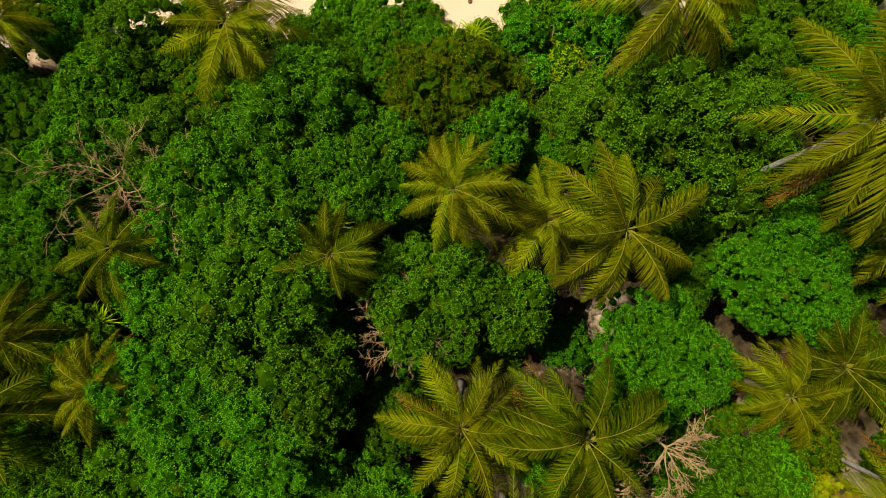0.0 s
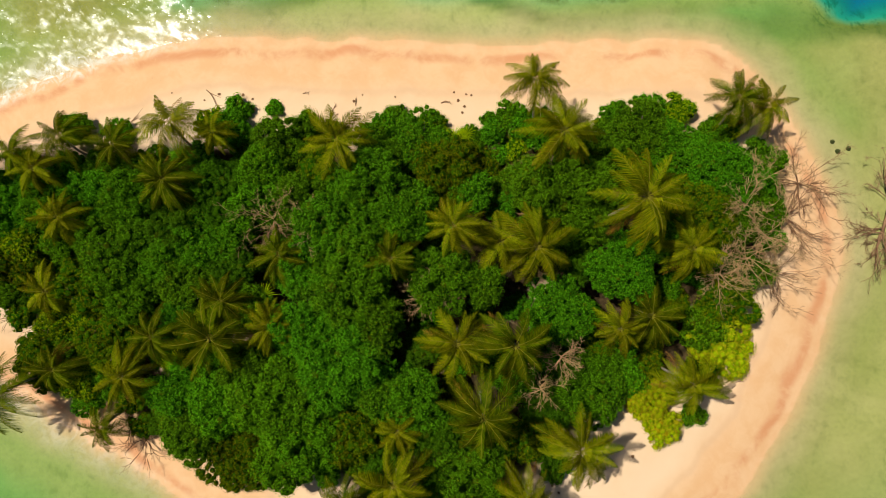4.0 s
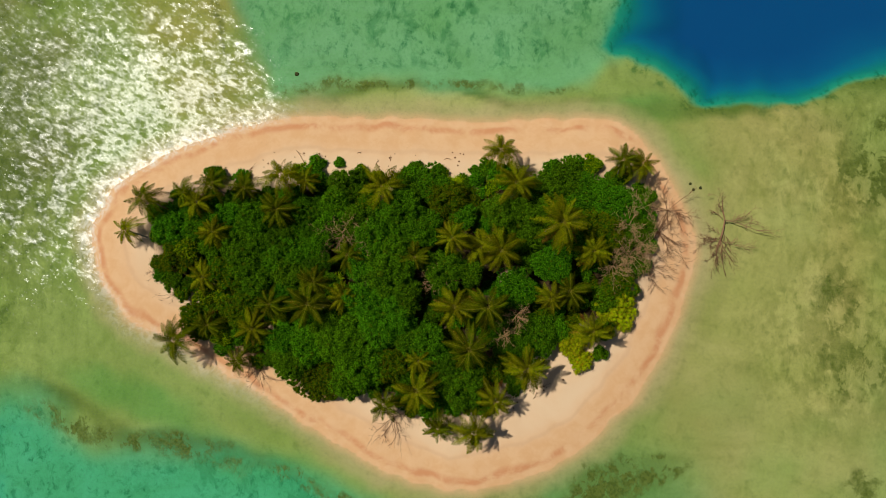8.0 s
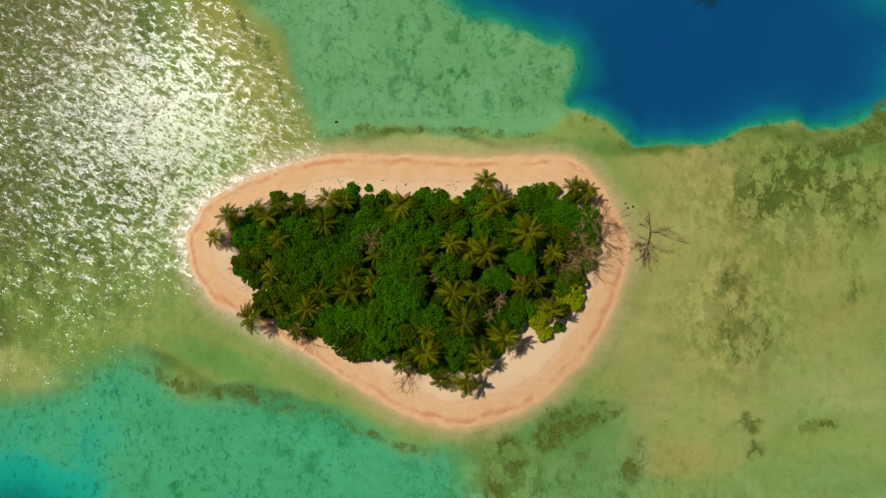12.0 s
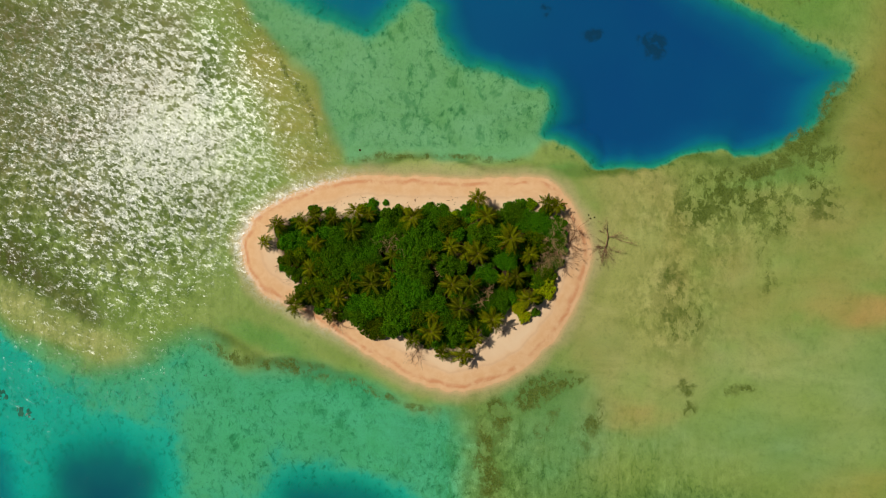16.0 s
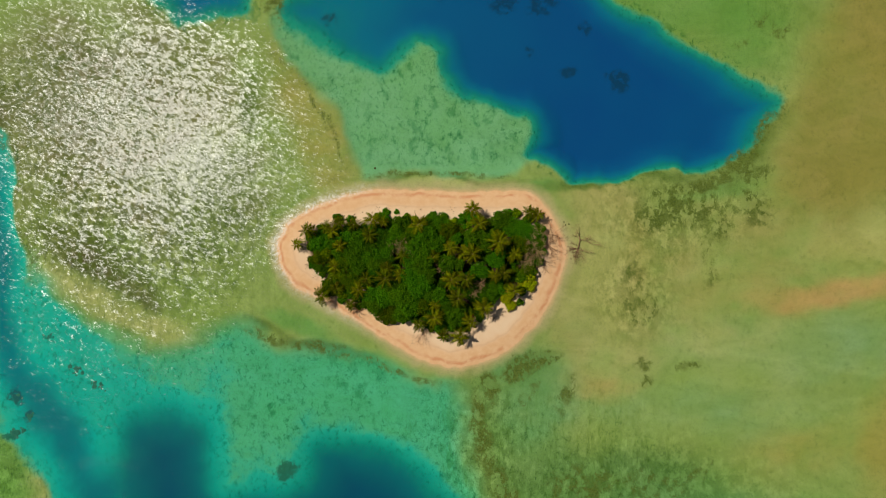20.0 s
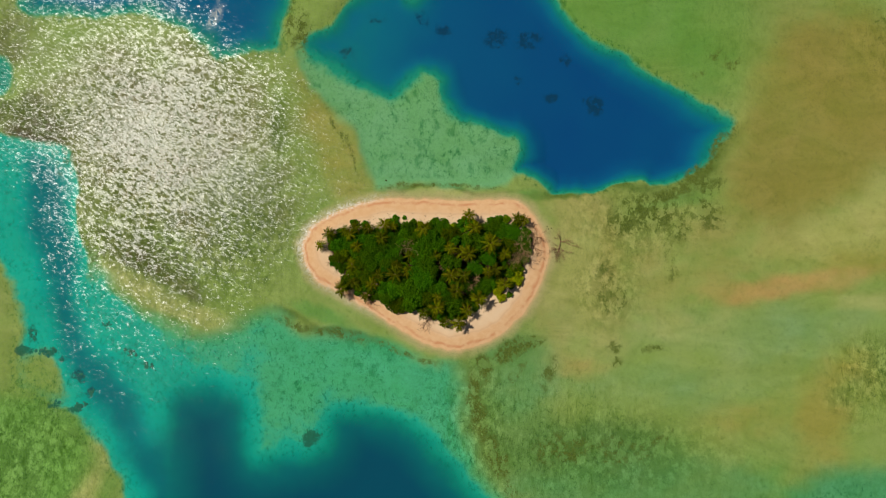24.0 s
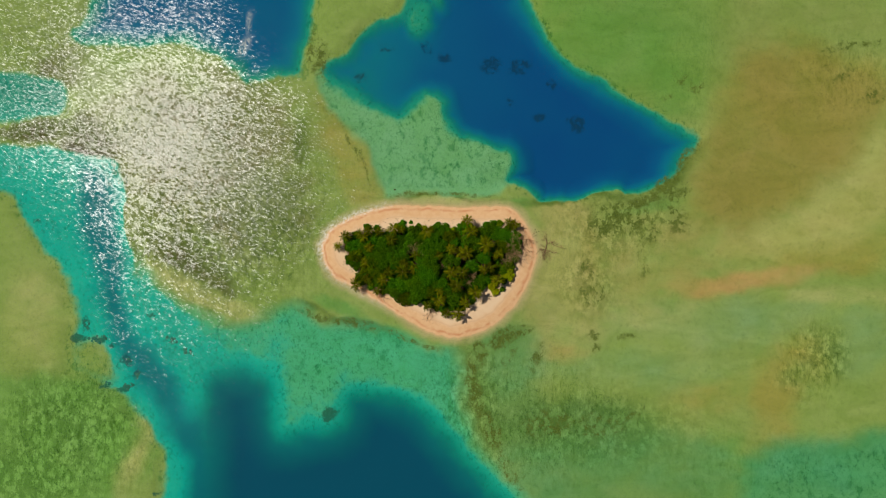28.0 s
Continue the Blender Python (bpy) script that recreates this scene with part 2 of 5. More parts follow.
    flat = n.mix(n.math("MULTIPLY", patch, 0.9), flat, n.mix(n.span(fine, 0.35, 0.65), (0.060, 0.088, 0.010), (0.118, 0.152, 0.026)))
    # coral heads, bluer with depth as the water's tint
    rock = n.span(n.math("ADD", heads, n.math("MULTIPLY", n.math("SUBTRACT", n.noise(0.38, 6.0, 0.68, n.coords(), 0.5), 0.5), 2.6)), 0.25, 0.85)
    flat = n.mix(n.math("MULTIPLY", rock, n.span(heads, 0.02, 0.3, 0.0, 0.85)), flat, n.mix(n.span(depth, 2.5, 6.0), (0.016, 0.105, 0.060), (0.002, 0.040, 0.090)))
    # swash at the water's edge, and a white streak drawn in the lagoon
    suds = n.math("MULTIPLY", swash_and_streak, n.span(n.noise(0.55, 6.0, 0.75, n.coords(), 1.2), 0.40, 0.62))
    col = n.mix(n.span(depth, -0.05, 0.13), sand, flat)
    col = n.mix(n.math("MULTIPLY", suds, 0.75), col, (0.78, 0.74, 0.64))
    return n.done(n.solid(col, 0.9, n.bump(fine, 0.25, 0.05), spec=0.1))


def water_material():
    """Clear sea water: see-through, with wind ripples that throw the sun back. The ripples are slopes of the surface, in two sizes."""
    n = Nodes("sea_water")

    def slopes(scale, detail, turn, along, much):
        """Slopes of waves whose crests lie at turn degrees from east; along: how much longer a crest is than a wave."""
        c = n.add("ShaderNodeTexCoord")
        m = n.add("ShaderNodeMapping", vector_type="TEXTURE")
        m.inputs["Rotation"].default_value = (0, 0, radians(turn))
        m.inputs["Scale"].default_value = (along, 1, 1)
        n.link(c.outputs["Object"], m.inputs["Vector"])
        t = n.add("ShaderNodeTexNoise")
        t.inputs["Scale"].default_value, t.inputs["Detail"].default_value = scale, detail
        t.inputs["Roughness"].default_value, t.inputs["Distortion"].default_value = 0.5, 0.35
        n.link(m.outputs[0], t.inputs["Vector"])
        half = n.add("ShaderNodeVectorMath", operation="SUBTRACT")
        n.link(t.outputs["Color"], half.inputs[0])
        half.inputs[1].default_value = (0.5, 0.5, 0.5)
        r = n.add("ShaderNodeMapping")
        r.inputs["Rotation"].default_value = (0, 0, radians(turn))
        r.inputs["Scale"].default_value = (much * 0.6, much, 0)
        n.link(half.outputs[0], r.inputs["Vector"])
        return r.outputs[0]

    def plus(a, b):
        v = n.add("ShaderNodeVectorMath", operation="ADD")
        n.link(a, v.inputs[0])
        if isinstance(b, tuple):
            v.inputs[1].default_value = b
        else:
            n.link(b, v.inputs[1])
        return v.outputs[0]

    def normal(lean, much):
        calm = n.add("ShaderNodeVectorMath", operation="SCALE")
        n.link(lean, calm.inputs[0])
        n.put(calm.inputs["Scale"], much)
        unit = n.add("ShaderNodeVectorMath", operation="NORMALIZE")
        n.link(plus(calm.outputs[0], (0, 0, 1)), unit.inputs[0])
        return unit.outputs[0]

    wind = n.attr("ripple_strength")
    much = n.math("MULTIPLY", wind, n.span(n.noise(0.03, 3.0, 0.5, n.coords()), 0.3, 0.7, 0.85, 1.1))
    waves = plus(plus(slopes(0.42, 1.0, -14, 2.0, 0.14), slopes(0.95, 1.0, -22, 1.7, 0.38)), slopes(2.2, 0.5, -30, 1.4, 0.18))
    ripples = plus(waves, slopes(3.6, 1.0, -10, 1.3, 0.66))
    # the swell and chop throw back a broad sheen, the ripples on them single sparks
    broad, sparks = n.add("ShaderNodeBsdfGlossy", distribution="BECKMANN"), n.add("ShaderNodeBsdfGlossy", distribution="BECKMANN")
    n.put(broad.inputs["Roughness"], n.span(wind, 0.3, 1.0, 0.20, 0.252))
    n.link(normal(waves, much), broad.inputs["Normal"])
    sparks.inputs["Roughness"].default_value = 0.13
    n.link(normal(ripples, n.math("MULTIPLY", much, 1.25)), sparks.inputs["Normal"])
    g = n.add("ShaderNodeMixShader")
    g.inputs[0].default_value = 0.2
    n.link(broad.outputs[0], g.inputs[1])
    n.link(sparks.outputs[0], g.inputs[2])
    fr = n.add("ShaderNodeFresnel")
    fr.inputs["IOR"].default_value = 1.245
    t = n.add("ShaderNodeBsdfTransparent")
    t.inputs["Color"].default_value = (0.97, 0.99, 0.98, 1)
    m = n.add("ShaderNodeMixShader")
    n.link(fr.outputs[0], m.inputs[0])
    n.link(t.outputs[0], m.inputs[1])
    n.link(g.outputs[0], m.inputs[2])
    return n.done(m.outputs[0])


GROUND = ground_material()
WATER = water_material()


# ---- mesh helpers ----
def mesh_of(name, verts, faces, mat, smooth=False):
    me = bpy.data.meshes.new(name)
    me.from_pydata([tuple(v) for v in verts] if not isinstance(verts, np.ndarray) else verts.tolist(), [], faces if not isinstance(faces, np.ndarray) else faces.tolist())
    me.materials.append(mat)
    if smooth:
        me.polygons.foreach_set("use_smooth", [True] * len(me.polygons))
    me.update()
    return me


def part(name, me, parent, label="", m=None, mat=None):
    """One mesh object under a thing or a part."""
    ob = new(name, me)
    ob.parent = parent
    if m is not None:
        ob.matrix_local = m
    if mat is not None:
        ob.material_slots[0].link = "OBJECT"
        ob.material_slots[0].material = mat
        # yellow crowns take lime cores, darker than their own leaves
        if mat is LEAF_YELLOW and len(ob.material_slots) > 1:
            ob.material_slots[1].link = "OBJECT"
            ob.material_slots[1].material = LEAF_LIME
    return tagged(ob, label)


def tube(points, radii, sides=6):
    """Verts and faces of a tapered round bar along points."""
    pts = [Vector(p) for p in points]
    verts, faces = [], []
    for i, p in enumerate(pts):
        d = (pts[min(i + 1, len(pts) - 1)] - pts[max(i - 1, 0)]).normalized()
        a = d.orthogonal().normalized() if abs(d.z) < 0.95 else Vector((1, 0, 0))
        a = (a - d * a.dot(d)).normalized()
        b = d.cross(a)
        for k in range(sides):
            w = 2 * math.pi * k / sides
            verts.append(p + (a * math.cos(w) + b * math.sin(w)) * radii[i])
        if i:
            for k in range(sides):
                k2 = (k + 1) % sides
                faces.append(((i - 1) * sides + k, (i - 1) * sides + k2, i * sides + k2, i * sides + k))
    faces.append(tuple(range(sides - 1, -1, -1)))
    faces.append(tuple((len(pts) - 1) * sides + k for k in range(sides)))
    return verts, faces


def joined(pieces):
    verts, faces = [], []
    for v, f in pieces:
        o = len(verts)
        verts.extend(v)
        faces.extend(tuple(i + o for i in q) for q in f)
    return verts, faces


# ---- the plan: shores and the edges of the reef, in metres, traced to fit the camera's view ----
SHORE = [(-27, 23.6), (-15, 23.8), (-2, 23.2), (11, 23), (25, 23.2), (30.5, 21.8), (34.2, 18.2), (38.7, 11.6), (41.3, 5), (41.7, 0.4), (39.7, -7),
         (36.4, -15.2), (31.7, -22.5), (25.2, -29.3), (17.9, -34.3), (8.8, -37.5), (1.5, -38.2), (-5.9, -36.3), (-13.2, -33.2), (-28.2, -24.2),
         (-43.5, -15), (-51.2, -11.3), (-56.6, -5.6), (-59.1, 0.5), (-58.8, 6.2), (-55.6, 11.9), (-49.9, 16.2), (-41.3, 19.6), (-33.7, 22.4)]
WOOD = [(-50, 8.5), (-44.8, 11), (-30.8, 12.6), (-17, 12.8), (-6, 12.4), (3.7, 13), (13.6, 14.5), (24, 14.2), (30, 11), (34, 8.9), (33.9, 1.8), (31.6, -4.9),
        (28.5, -10), (23, -13.5), (17, -15.3), (12.5, -20.5), (8.1, -24), (1.4, -26.2), (-9, -24), (-16.5, -21.6), (-25.6, -18.8), (-36.4, -14.8),
        (-42.6, -10.5), (-38.1, -7.6), (-45.1, -5.7), (-47.6, 0.4)]
LAGOON = [(31, 147), (38, 122), (46, 107), (56, 94), (69, 84), (82, 76), (95, 70), (106, 61), (116, 55), (112, 46), (105, 38), (97, 31), (84, 30), (80, 32), (68, 28), (55, 25), (44, 26),
          (34, 30), (29, 34), (31, 41), (32, 46), (29, 51), (21, 52), (10, 54), (3, 59), (-1, 66), (-2, 73), (-8, 77), (-13, 73), (-21, 66), (-27, 65), (-38, 69), (-48, 76), (-59, 84), (-63, 88),
          (-59, 94), (-49, 99), (-44, 106), (-36, 114), (-22, 122), (-17, 170), (10, 190)]
LAGOON_WEST = [(-62, 190), (-61, 112), (-65, 97), (-67, 83), (-79, 82), (-90, 79), (-98, 80), (-106, 88), (-120, 95), (-134, 99), (-145, 97), (-161, 99), (-175, 98), (-185, 102), (-187, 113), (-176, 125), (-172, 190)]
CREEK_WEST = [(-262, 92), (-200, 89), (-184, 83), (-185, 70), (-199, 66), (-261, 65)]
SHELF_NORTH = [(-64, 86), (-52, 83), (-38, 74), (-27, 70), (-19, 71), (-12, 77), (-6, 82), (2, 72), (7, 64), (13, 57), (31, 55), (36, 47), (33, 37), (21, 29), (13, 28), (-9, 29), (-27, 28), (-30, 31), (-35, 44), (-43, 57), (-52, 67)]
POOL = [(-114, -65), (-108, -55), (-93, -55), (-83, -62), (-81, -75), (-77, -83), (-61, -81), (-51, -76), (-47, -66), (-37, -61), (-24, -62), (-12, -68), (-1, -79), (12, -94), (23, -106), (43, -135), (40, -190), (-109, -190), (-114, -91)]
TURQUOISE = [(-260, 56), (-204, 54), (-189, 52), (-174, 50), (-159, 48), (-155, 33), (-155, 14), (-150, 1), (-145, -11), (-132, -24), (-119, -38), (-105, -48), (-82, -62), (-81, -190), (-132, -190), (-132, -102), (-136, -87), (-144, -75),
             (-153, -66), (-161, -61), (-171, -56), (-177, -49), (-177, -28), (-181, -14), (-186, -4), (-194, 4), (-204, 17), (-214, 30), (-260, 42)]
CHANNEL = [(-174, 43), (-160, 33), (-158, 14), (-155, -4), (-154, -23), (-148, -36), (-137, -49), (-127, -63), (-121, -76), (-115, -91), (-111, -190), (-117, -190), (-119, -104), (-125, -89), (-133, -73), (-142, -63), (-151, -49), (-159, -36), (-163, -23), (-166, -7), (-174, 9), (-176, 31)]
SHELF_SOUTH = [(-148, 1), (-131, -18), (-109, -29), (-93, -31), (-83, -25), (-69, -23), (-59, -29), (-40, -31), (-24, -35), (-8, -40), (2, -42), (5, -49), (8, -62), (10, -75), (15, -88), (26, -101), (43, -123), (43, -190), (-122, -190), (-128, -70), (-140, -40)]
HOLLOW_EAST = [(140, -89), (151, -84), (171, -83), (250, -82), (250, -190), (124, -190), (133, -102)]
BANK_WEST = [(-260, 34), (-214, 28), (-204, 16), (-195, 4), (-187, -5), (-182, -15), (-178, -28), (-178, -49), (-171, -57), (-162, -63), (-154, -67), (-145, -76), (-138, -87), (-134, -102), (-134, -190), (-260, -190)]
MEADOW_WEST = [(-260, -52), (-200, -58), (-191, -54), (-176, -58), (-161, -65), (-150, -73), (-143, -83), (-149, -94), (-156, -104), (-158, -190), (-260, -190)]
BROWN_EAST = [(121, 57), (132, 80), (145, 96), (174, 97), (194, 85), (207, 77), (197, 57), (182, 39), (164, 26), (144, 17), (121, 14), (111, 19), (117, 40)]
PALE_EAST = [(209, 71), (198, 54), (184, 37), (165, 24), (146, 14), (125, 6), (132, -5), (158, -1), (184, 6), (250, 19), (250, 71)]
GREEN_NORTH = [(39, 190), (49, 105), (71, 86), (98, 71), (119, 78), (127, 99), (125, 190)]
GRASS_SOUTH = [(2, -43), (20, -39), (36, -32), (40, -44), (45, -62), (69, -65), (92, -69), (103, -79), (125, -89), (130, -104), (127, -190), (35, -190), (27, -101), (15, -86), (10, -72), (7, -54)]

WINDWARD = [(-73, 300), (-73, 106), (-62, 88), (-52, 66), (-40, 50), (-33, 40), (-27, 24), (-20, 0), (-50, -30), (-60, -300), (-2000, -300), (-2000, 300)]

def edge(poly, X, Y):
    """Metres inside (+) or outside (-) of a closed outline, at each point."""
    best = np.full(X.shape, 1e9)
    inside = np.zeros(X.shape, bool)
    for (ax, ay), (bx, by) in zip(poly, poly[1:] + poly[:1]):
        dx, dy = bx - ax, by - ay
        k = np.clip(((X - ax) * dx + (Y - ay) * dy) / (dx * dx + dy * dy), 0, 1)
        best = np.minimum(best, np.hypot(X - ax - k * dx, Y - ay - k * dy))
        if dy:
            inside ^= ((ay > Y) != (by > Y)) & (X < dx * (Y - ay) / dy + ax)
    return np.where(inside, best, -best)


def rounded(poly, steps=4):
    """The outline drawn through its corners as a smooth closed curve."""
    out = []
    for i in range(len(poly)):
        p0, p1, p2, p3 = (np.array(poly[(i + k) % len(poly)], float) for k in (-1, 0, 1, 2))
        for s in range(steps):
            t = s / steps
            out.append(tuple(0.5 * (2 * p1 + (p2 - p0) * t + (2 * p0 - 5 * p1 + 4 * p2 - p3) * t * t + (3 * p1 - p0 - 3 * p2 + p3) * t ** 3)))
    return out


def ease(x, lo, hi):
    t = np.clip((x - lo) / (hi - lo), 0, 1)
    return t * t * (3 - 2 * t)


def swell(X, Y, size, seed):
    """Smooth uneven waviness between about -1 and 1."""
    rng = np.random.RandomState(seed)
    out = np.zeros(X.shape)
    for k in range(10):
        a, w, p = rng.uniform(0, 2 * math.pi), rng.uniform(0.5, 2.2), rng.uniform(0, 2 * math.pi)
        out += np.sin((X * math.cos(a) + Y * math.sin(a)) * 2 * math.pi * w / size + p) / (1.2 * w + 1)
    return out / 2.2


def lay(X, Y):
    """Height of the ground, and what grows and lies on it, at each point."""
    wx, wy = swell(X, Y, 26, 1) * 1.3, swell(X, Y, 26, 2) * 1.3
    sx, sy = swell(X, Y, 9, 3) * 0.45, swell(X, Y, 9, 4) * 0.45
    shore = edge(rounded(SHORE), X + sx, Y + sy) - 0.4
    U, V = X + wx + 0.8 * swell(X, Y, 11, 31), Y + wy + 0.8 * swell(X, Y, 11, 32)
    depth = 0.62 + 0.16 * swell(X, Y, 60, 5) + 0.10 * swell(X, Y, 17, 6)
    depth = depth + (1.75 - depth) * ease(edge(rounded(SHELF_NORTH), U, V), -2.5, 3.5)
    depth = depth + (1.6 + 1.25 * ease(-X - Y, 75, 185) + 0.3 * swell(X, Y, 24, 7) - depth) * ease(edge(rounded(SHELF_SOUTH), U, V), -3, 6)
    depth = depth + (0.75 - depth) * ease(edge(rounded(BANK_WEST), U, V), -6, 3)
    depth = depth + (3.0 - depth) * ease(edge(rounded(TURQUOISE), U, V), -6, 5)
    depth = depth + (1.8 - depth) * patches([(-166, -49, 14, 11, -30, 1.0)], U, V)
    depth = depth + (3.0 - depth) * ease(edge(rounded(CREEK_WEST), U, V), -6, 5)
    depth = depth + (5.0 - depth) * ease(edge(rounded(CHANNEL), U, V), -8, 6)
    depth = depth + (1.5 - depth) * ease(edge(rounded(HOLLOW_EAST), U, V), -5, 12)
    depth = depth + (8.0 - depth) * ease(edge(rounded(POOL), U, V), -10, 26)
    depth = depth + (6.8 - depth) * ease(edge(rounded(LAGOON_WEST), U, V), -4, 20)
    depth = depth + (5.2 + 5.0 * ease(X, -35, 50) + 0.7 * swell(X, Y, 40, 9) - depth) * ease(edge(rounded(LAGOON), U, V) / (1 + 0.9 * ease(X + Y, 125, 150)), -4.0, 10)
    depth = depth + (2.3 - depth) * patches([(-13, 114, 8, 12, 0, 0.9), (-6, 124, 6, 10, 0, 0.8)], U, V)
    far = np.hypot(X, Y)
    depth = depth + (10 - depth) * ease(far, 330, 520)
    out = np.maximum(-shore, 0)
    depth = np.where(shore < 0, np.minimum(depth, 0.015 + 0.050 * out + 0.012 * out ** 1.6 + 0.02 * np.maximum(out - 5, 0) ** 2.2), -(1.5 * (1 - np.exp(-np.maximum(shore, 0) / 7.0))))
    depth = depth - 0.05 * swell(X, Y, 5, 8) * ease(shore, 2, 8)
    litter = ease(edge(rounded(WOOD), X + sx * 2, Y + sy * 2), -0.6, 2.2)
    swash_and_streak = ease(shore, -3.6, -0.7) * ease(-shore, -1.2, -0.3) * ease(-X, 18, 42) * (0.35 + 0.65 * ease(Y, -12, 4)) + patches([(-98, 102, 2.2, 6, -24, 1), (-96, 114, 1.2, 7, -6, 0.9)], X, Y)
    pool_tint = ease(edge(rounded(POOL), U, V), -12, 16)
    clear = np.maximum(ease(edge(rounded(TURQUOISE), U, V), -26, 0), 0.8 * ease(edge(rounded(SHELF_SOUTH), U, V), -8, 8))
    fields = [patches(rows, U, V) for rows in (WEED_EAST + WEED_SOUTH + WEED_WEST, CLUMPS, HEADS, GRAIN)]
    if X.size > 1:
        fields.append(bed_at(X, Y, U, V))
    # below 1.5 m the floor is flattened; depth still drives its painted tint
    floor = -np.where(depth > 1.5, 1.5 + 0.35 * (depth - 1.5), depth)
    return floor, depth, shore, litter, swash_and_streak, pool_tint, clear, *fields


def patches(rows, X, Y):
    """How thickly the patches lie at each point: centre, half lengths, turn and thickness of each."""
    much = np.zeros(X.shape)
    for cx, cy, rx, ry, turn, thick in rows:
        c, s = math.cos(radians(turn)), math.sin(radians(turn))
        d = np.hypot(((X - cx) * c + (Y - cy) * s) / rx, (-(X - cx) * s + (Y - cy) * c) / ry)
        much = np.maximum(much, thick * (1 - ease(d, 0.35, 1.35)))
    return much


# sea grass
WEED_EAST = [(80, 16, 18, 7, 8, 0.95), (94, 12, 9, 9, 0, 0.6), (106, 17, 6, 9, 30, 0.9), (90, 26, 20, 3, 12, 0.85), (102, 32, 5, 9, -40, 0.9), (112, 46, 2.2, 11, -33, 0.95), (108, 28, 4, 9, -30, 0.6), (65, -8, 5, 10, 0, 0.5), (66, -18, 6, 8, -20, 0.6), (90, 2, 3.5, 16, 0, 0.5),
             (91, -8, 2.5, 10, 0, 0.6), (67, -36, 2.5, 3, -20, 0.7), (68, -42, 2, 3, 0, 0.7), (83, -38, 6, 2, 14, 0.7), (179, 96, 8, 2.5, 10, 0.6), (192, 99, 12, 2.5, 5, 0.8), (184, 84, 8, 3, 45, 0.55), (198, 74, 8, 6, 30, 0.6), (110, 84, 9, 4, -30, 0.4), (117, 78, 6, 3, 20, 0.45), (104, 75, 8, 2, 10, 0.35),
             (175, -42, 7, 9, 0, 0.25), (160, -55, 8, 4, 30, 0.25)]
WEED_SOUTH = [(26, -38, 8, 4.5, 30, 1.0), (34, -35, 6, 3.5, 40, 1.0), (28, -47, 7, 3, 50, 0.5), (41, -47, 2.5, 8, -20, 0.6), (15, -46, 4, 9, 10, 0.85), (10, -54, 3, 9, 0, 0.8), (13, -66, 4, 11, 6, 0.85), (20, -80, 5, 12, 22, 0.85), (29, -99, 5, 12, 35, 0.6), (47, -77, 17, 8, 0, 0.55), (70, -78, 13, 7, -10, 0.5), (86, -72, 12, 5, 15, 0.35),
              (-20, -39, 24, 1.8, -13, 0.6), (-61, -28, 10, 2.4, -14, 0.8), (-45, -31, 11, 2.4, -8, 0.8)]
WEED_WEST = [(-128, 58, 50, 28, 5, 0.72), (-112, 26, 38, 24, 0, 0.62), (-123, 1, 24, 9, -30, 1.2), (-139, 6, 16, 11, 0, 0.6), (-196, 61, 26, 5, 3, 1.3), (-170, 59, 14, 9, -20, 1.2), (-160, 42, 6, 14, 0, 0.5), (-99, 14, 21, 21, 0, 0.4), (-70, 52, 3, 16, 0, 0.5), (-60, 95, 4, 13, -10, 0.7),
             (-94, 4, 26, 16, 0, 0.35), (-43, 49, 1.3, 24, 27, 0.7), (-57, 70, 2.5, 9, 50, 0.45), (-64, 97, 4, 14, 0, 0.7), (-30, 30, 14, 1.2, -4, 0.5), (-8, 28.8, 24, 1.1, 0, 0.8), (12, 28.6, 12, 1.3, 0, 0.6)]
# what the shallow bed is made of: its colour through the water as 0..255, placed to fit the camera's view
ALGAE_GREEN = (106, 152, 74), [(79, 102, 39, 29, 0, 0.9), (103, 80, 21, 16, -30, 0.6), (56, 113, 16, 16, 0, 0.6), (127, -97, 24, 16, 20, 0.8), (-86, 25, 24, 18, 0, 0.2), (-169, -81, 39, 32, 0, 0.9), (-193, -102, 32, 16, 0, 0.9),
                              (-51, -24, 16, 4, -20, 0.8), (-29, -36, 21, 4, -24, 0.8), (42, 26.5, 34, 3, 3, 0.8), (94, 24, 16, 3, 10, 0.7)]
OLIVE_FLAT = (136, 149, 79), [(134, 96, 50, 32, 0, 0.8), (166, 104, 50, 24, 0, 0.7), (-118, 9, 45, 34, 0, 0.8), (-200, 108, 32, 24, 0, 0.6), (-146, 41, 32, 32, 0, 0.6), (-120, 60, 50, 26, 0, 0.8), (-80, 40, 30, 40, 0, 0.5)]
REEF_TAN = (116, 110, 68), [(-120, 50, 58, 40, 0, 0.9), (-140, 76, 34, 16, 0, 0.6), (-92, 24, 36, 24, 0, 0.85)]
OCHRE = (158, 150, 76), [(167, 64, 29, 39, 35, 0.9), (186, 74, 29, 16, 30, 0.8), (146, 32, 18, 18, 40, 0.8), (176, 2, 39, 11, 0, 0.85), (152, -61, 14, 29, -20, 0.85), (161, -48, 16, 21, 0, 0.3), (123, -64, 24, 11, 10, 0.5), (-48, 49, 10, 29, 28, 0.6)]
TAN_SAND = (166, 154, 92), [(128, 32, 18, 26, 0, 0.7), (83, -7, 16, 16, 0, 0.5), (117, 6, 24, 16, -20, 0.5), (50, -41, 16, 7, 0, 0.6), (-40, 32, 9, 13, 30, 0.5), (46, -24, 13, 16, 0, 0.5), (140, 11, 32, 11, 25, 0.6), (56, 0, 24, 36, 0, 0.95), (62, -18, 20, 22, 0, 0.6), (88, -4, 42, 28, 0, 0.5)]
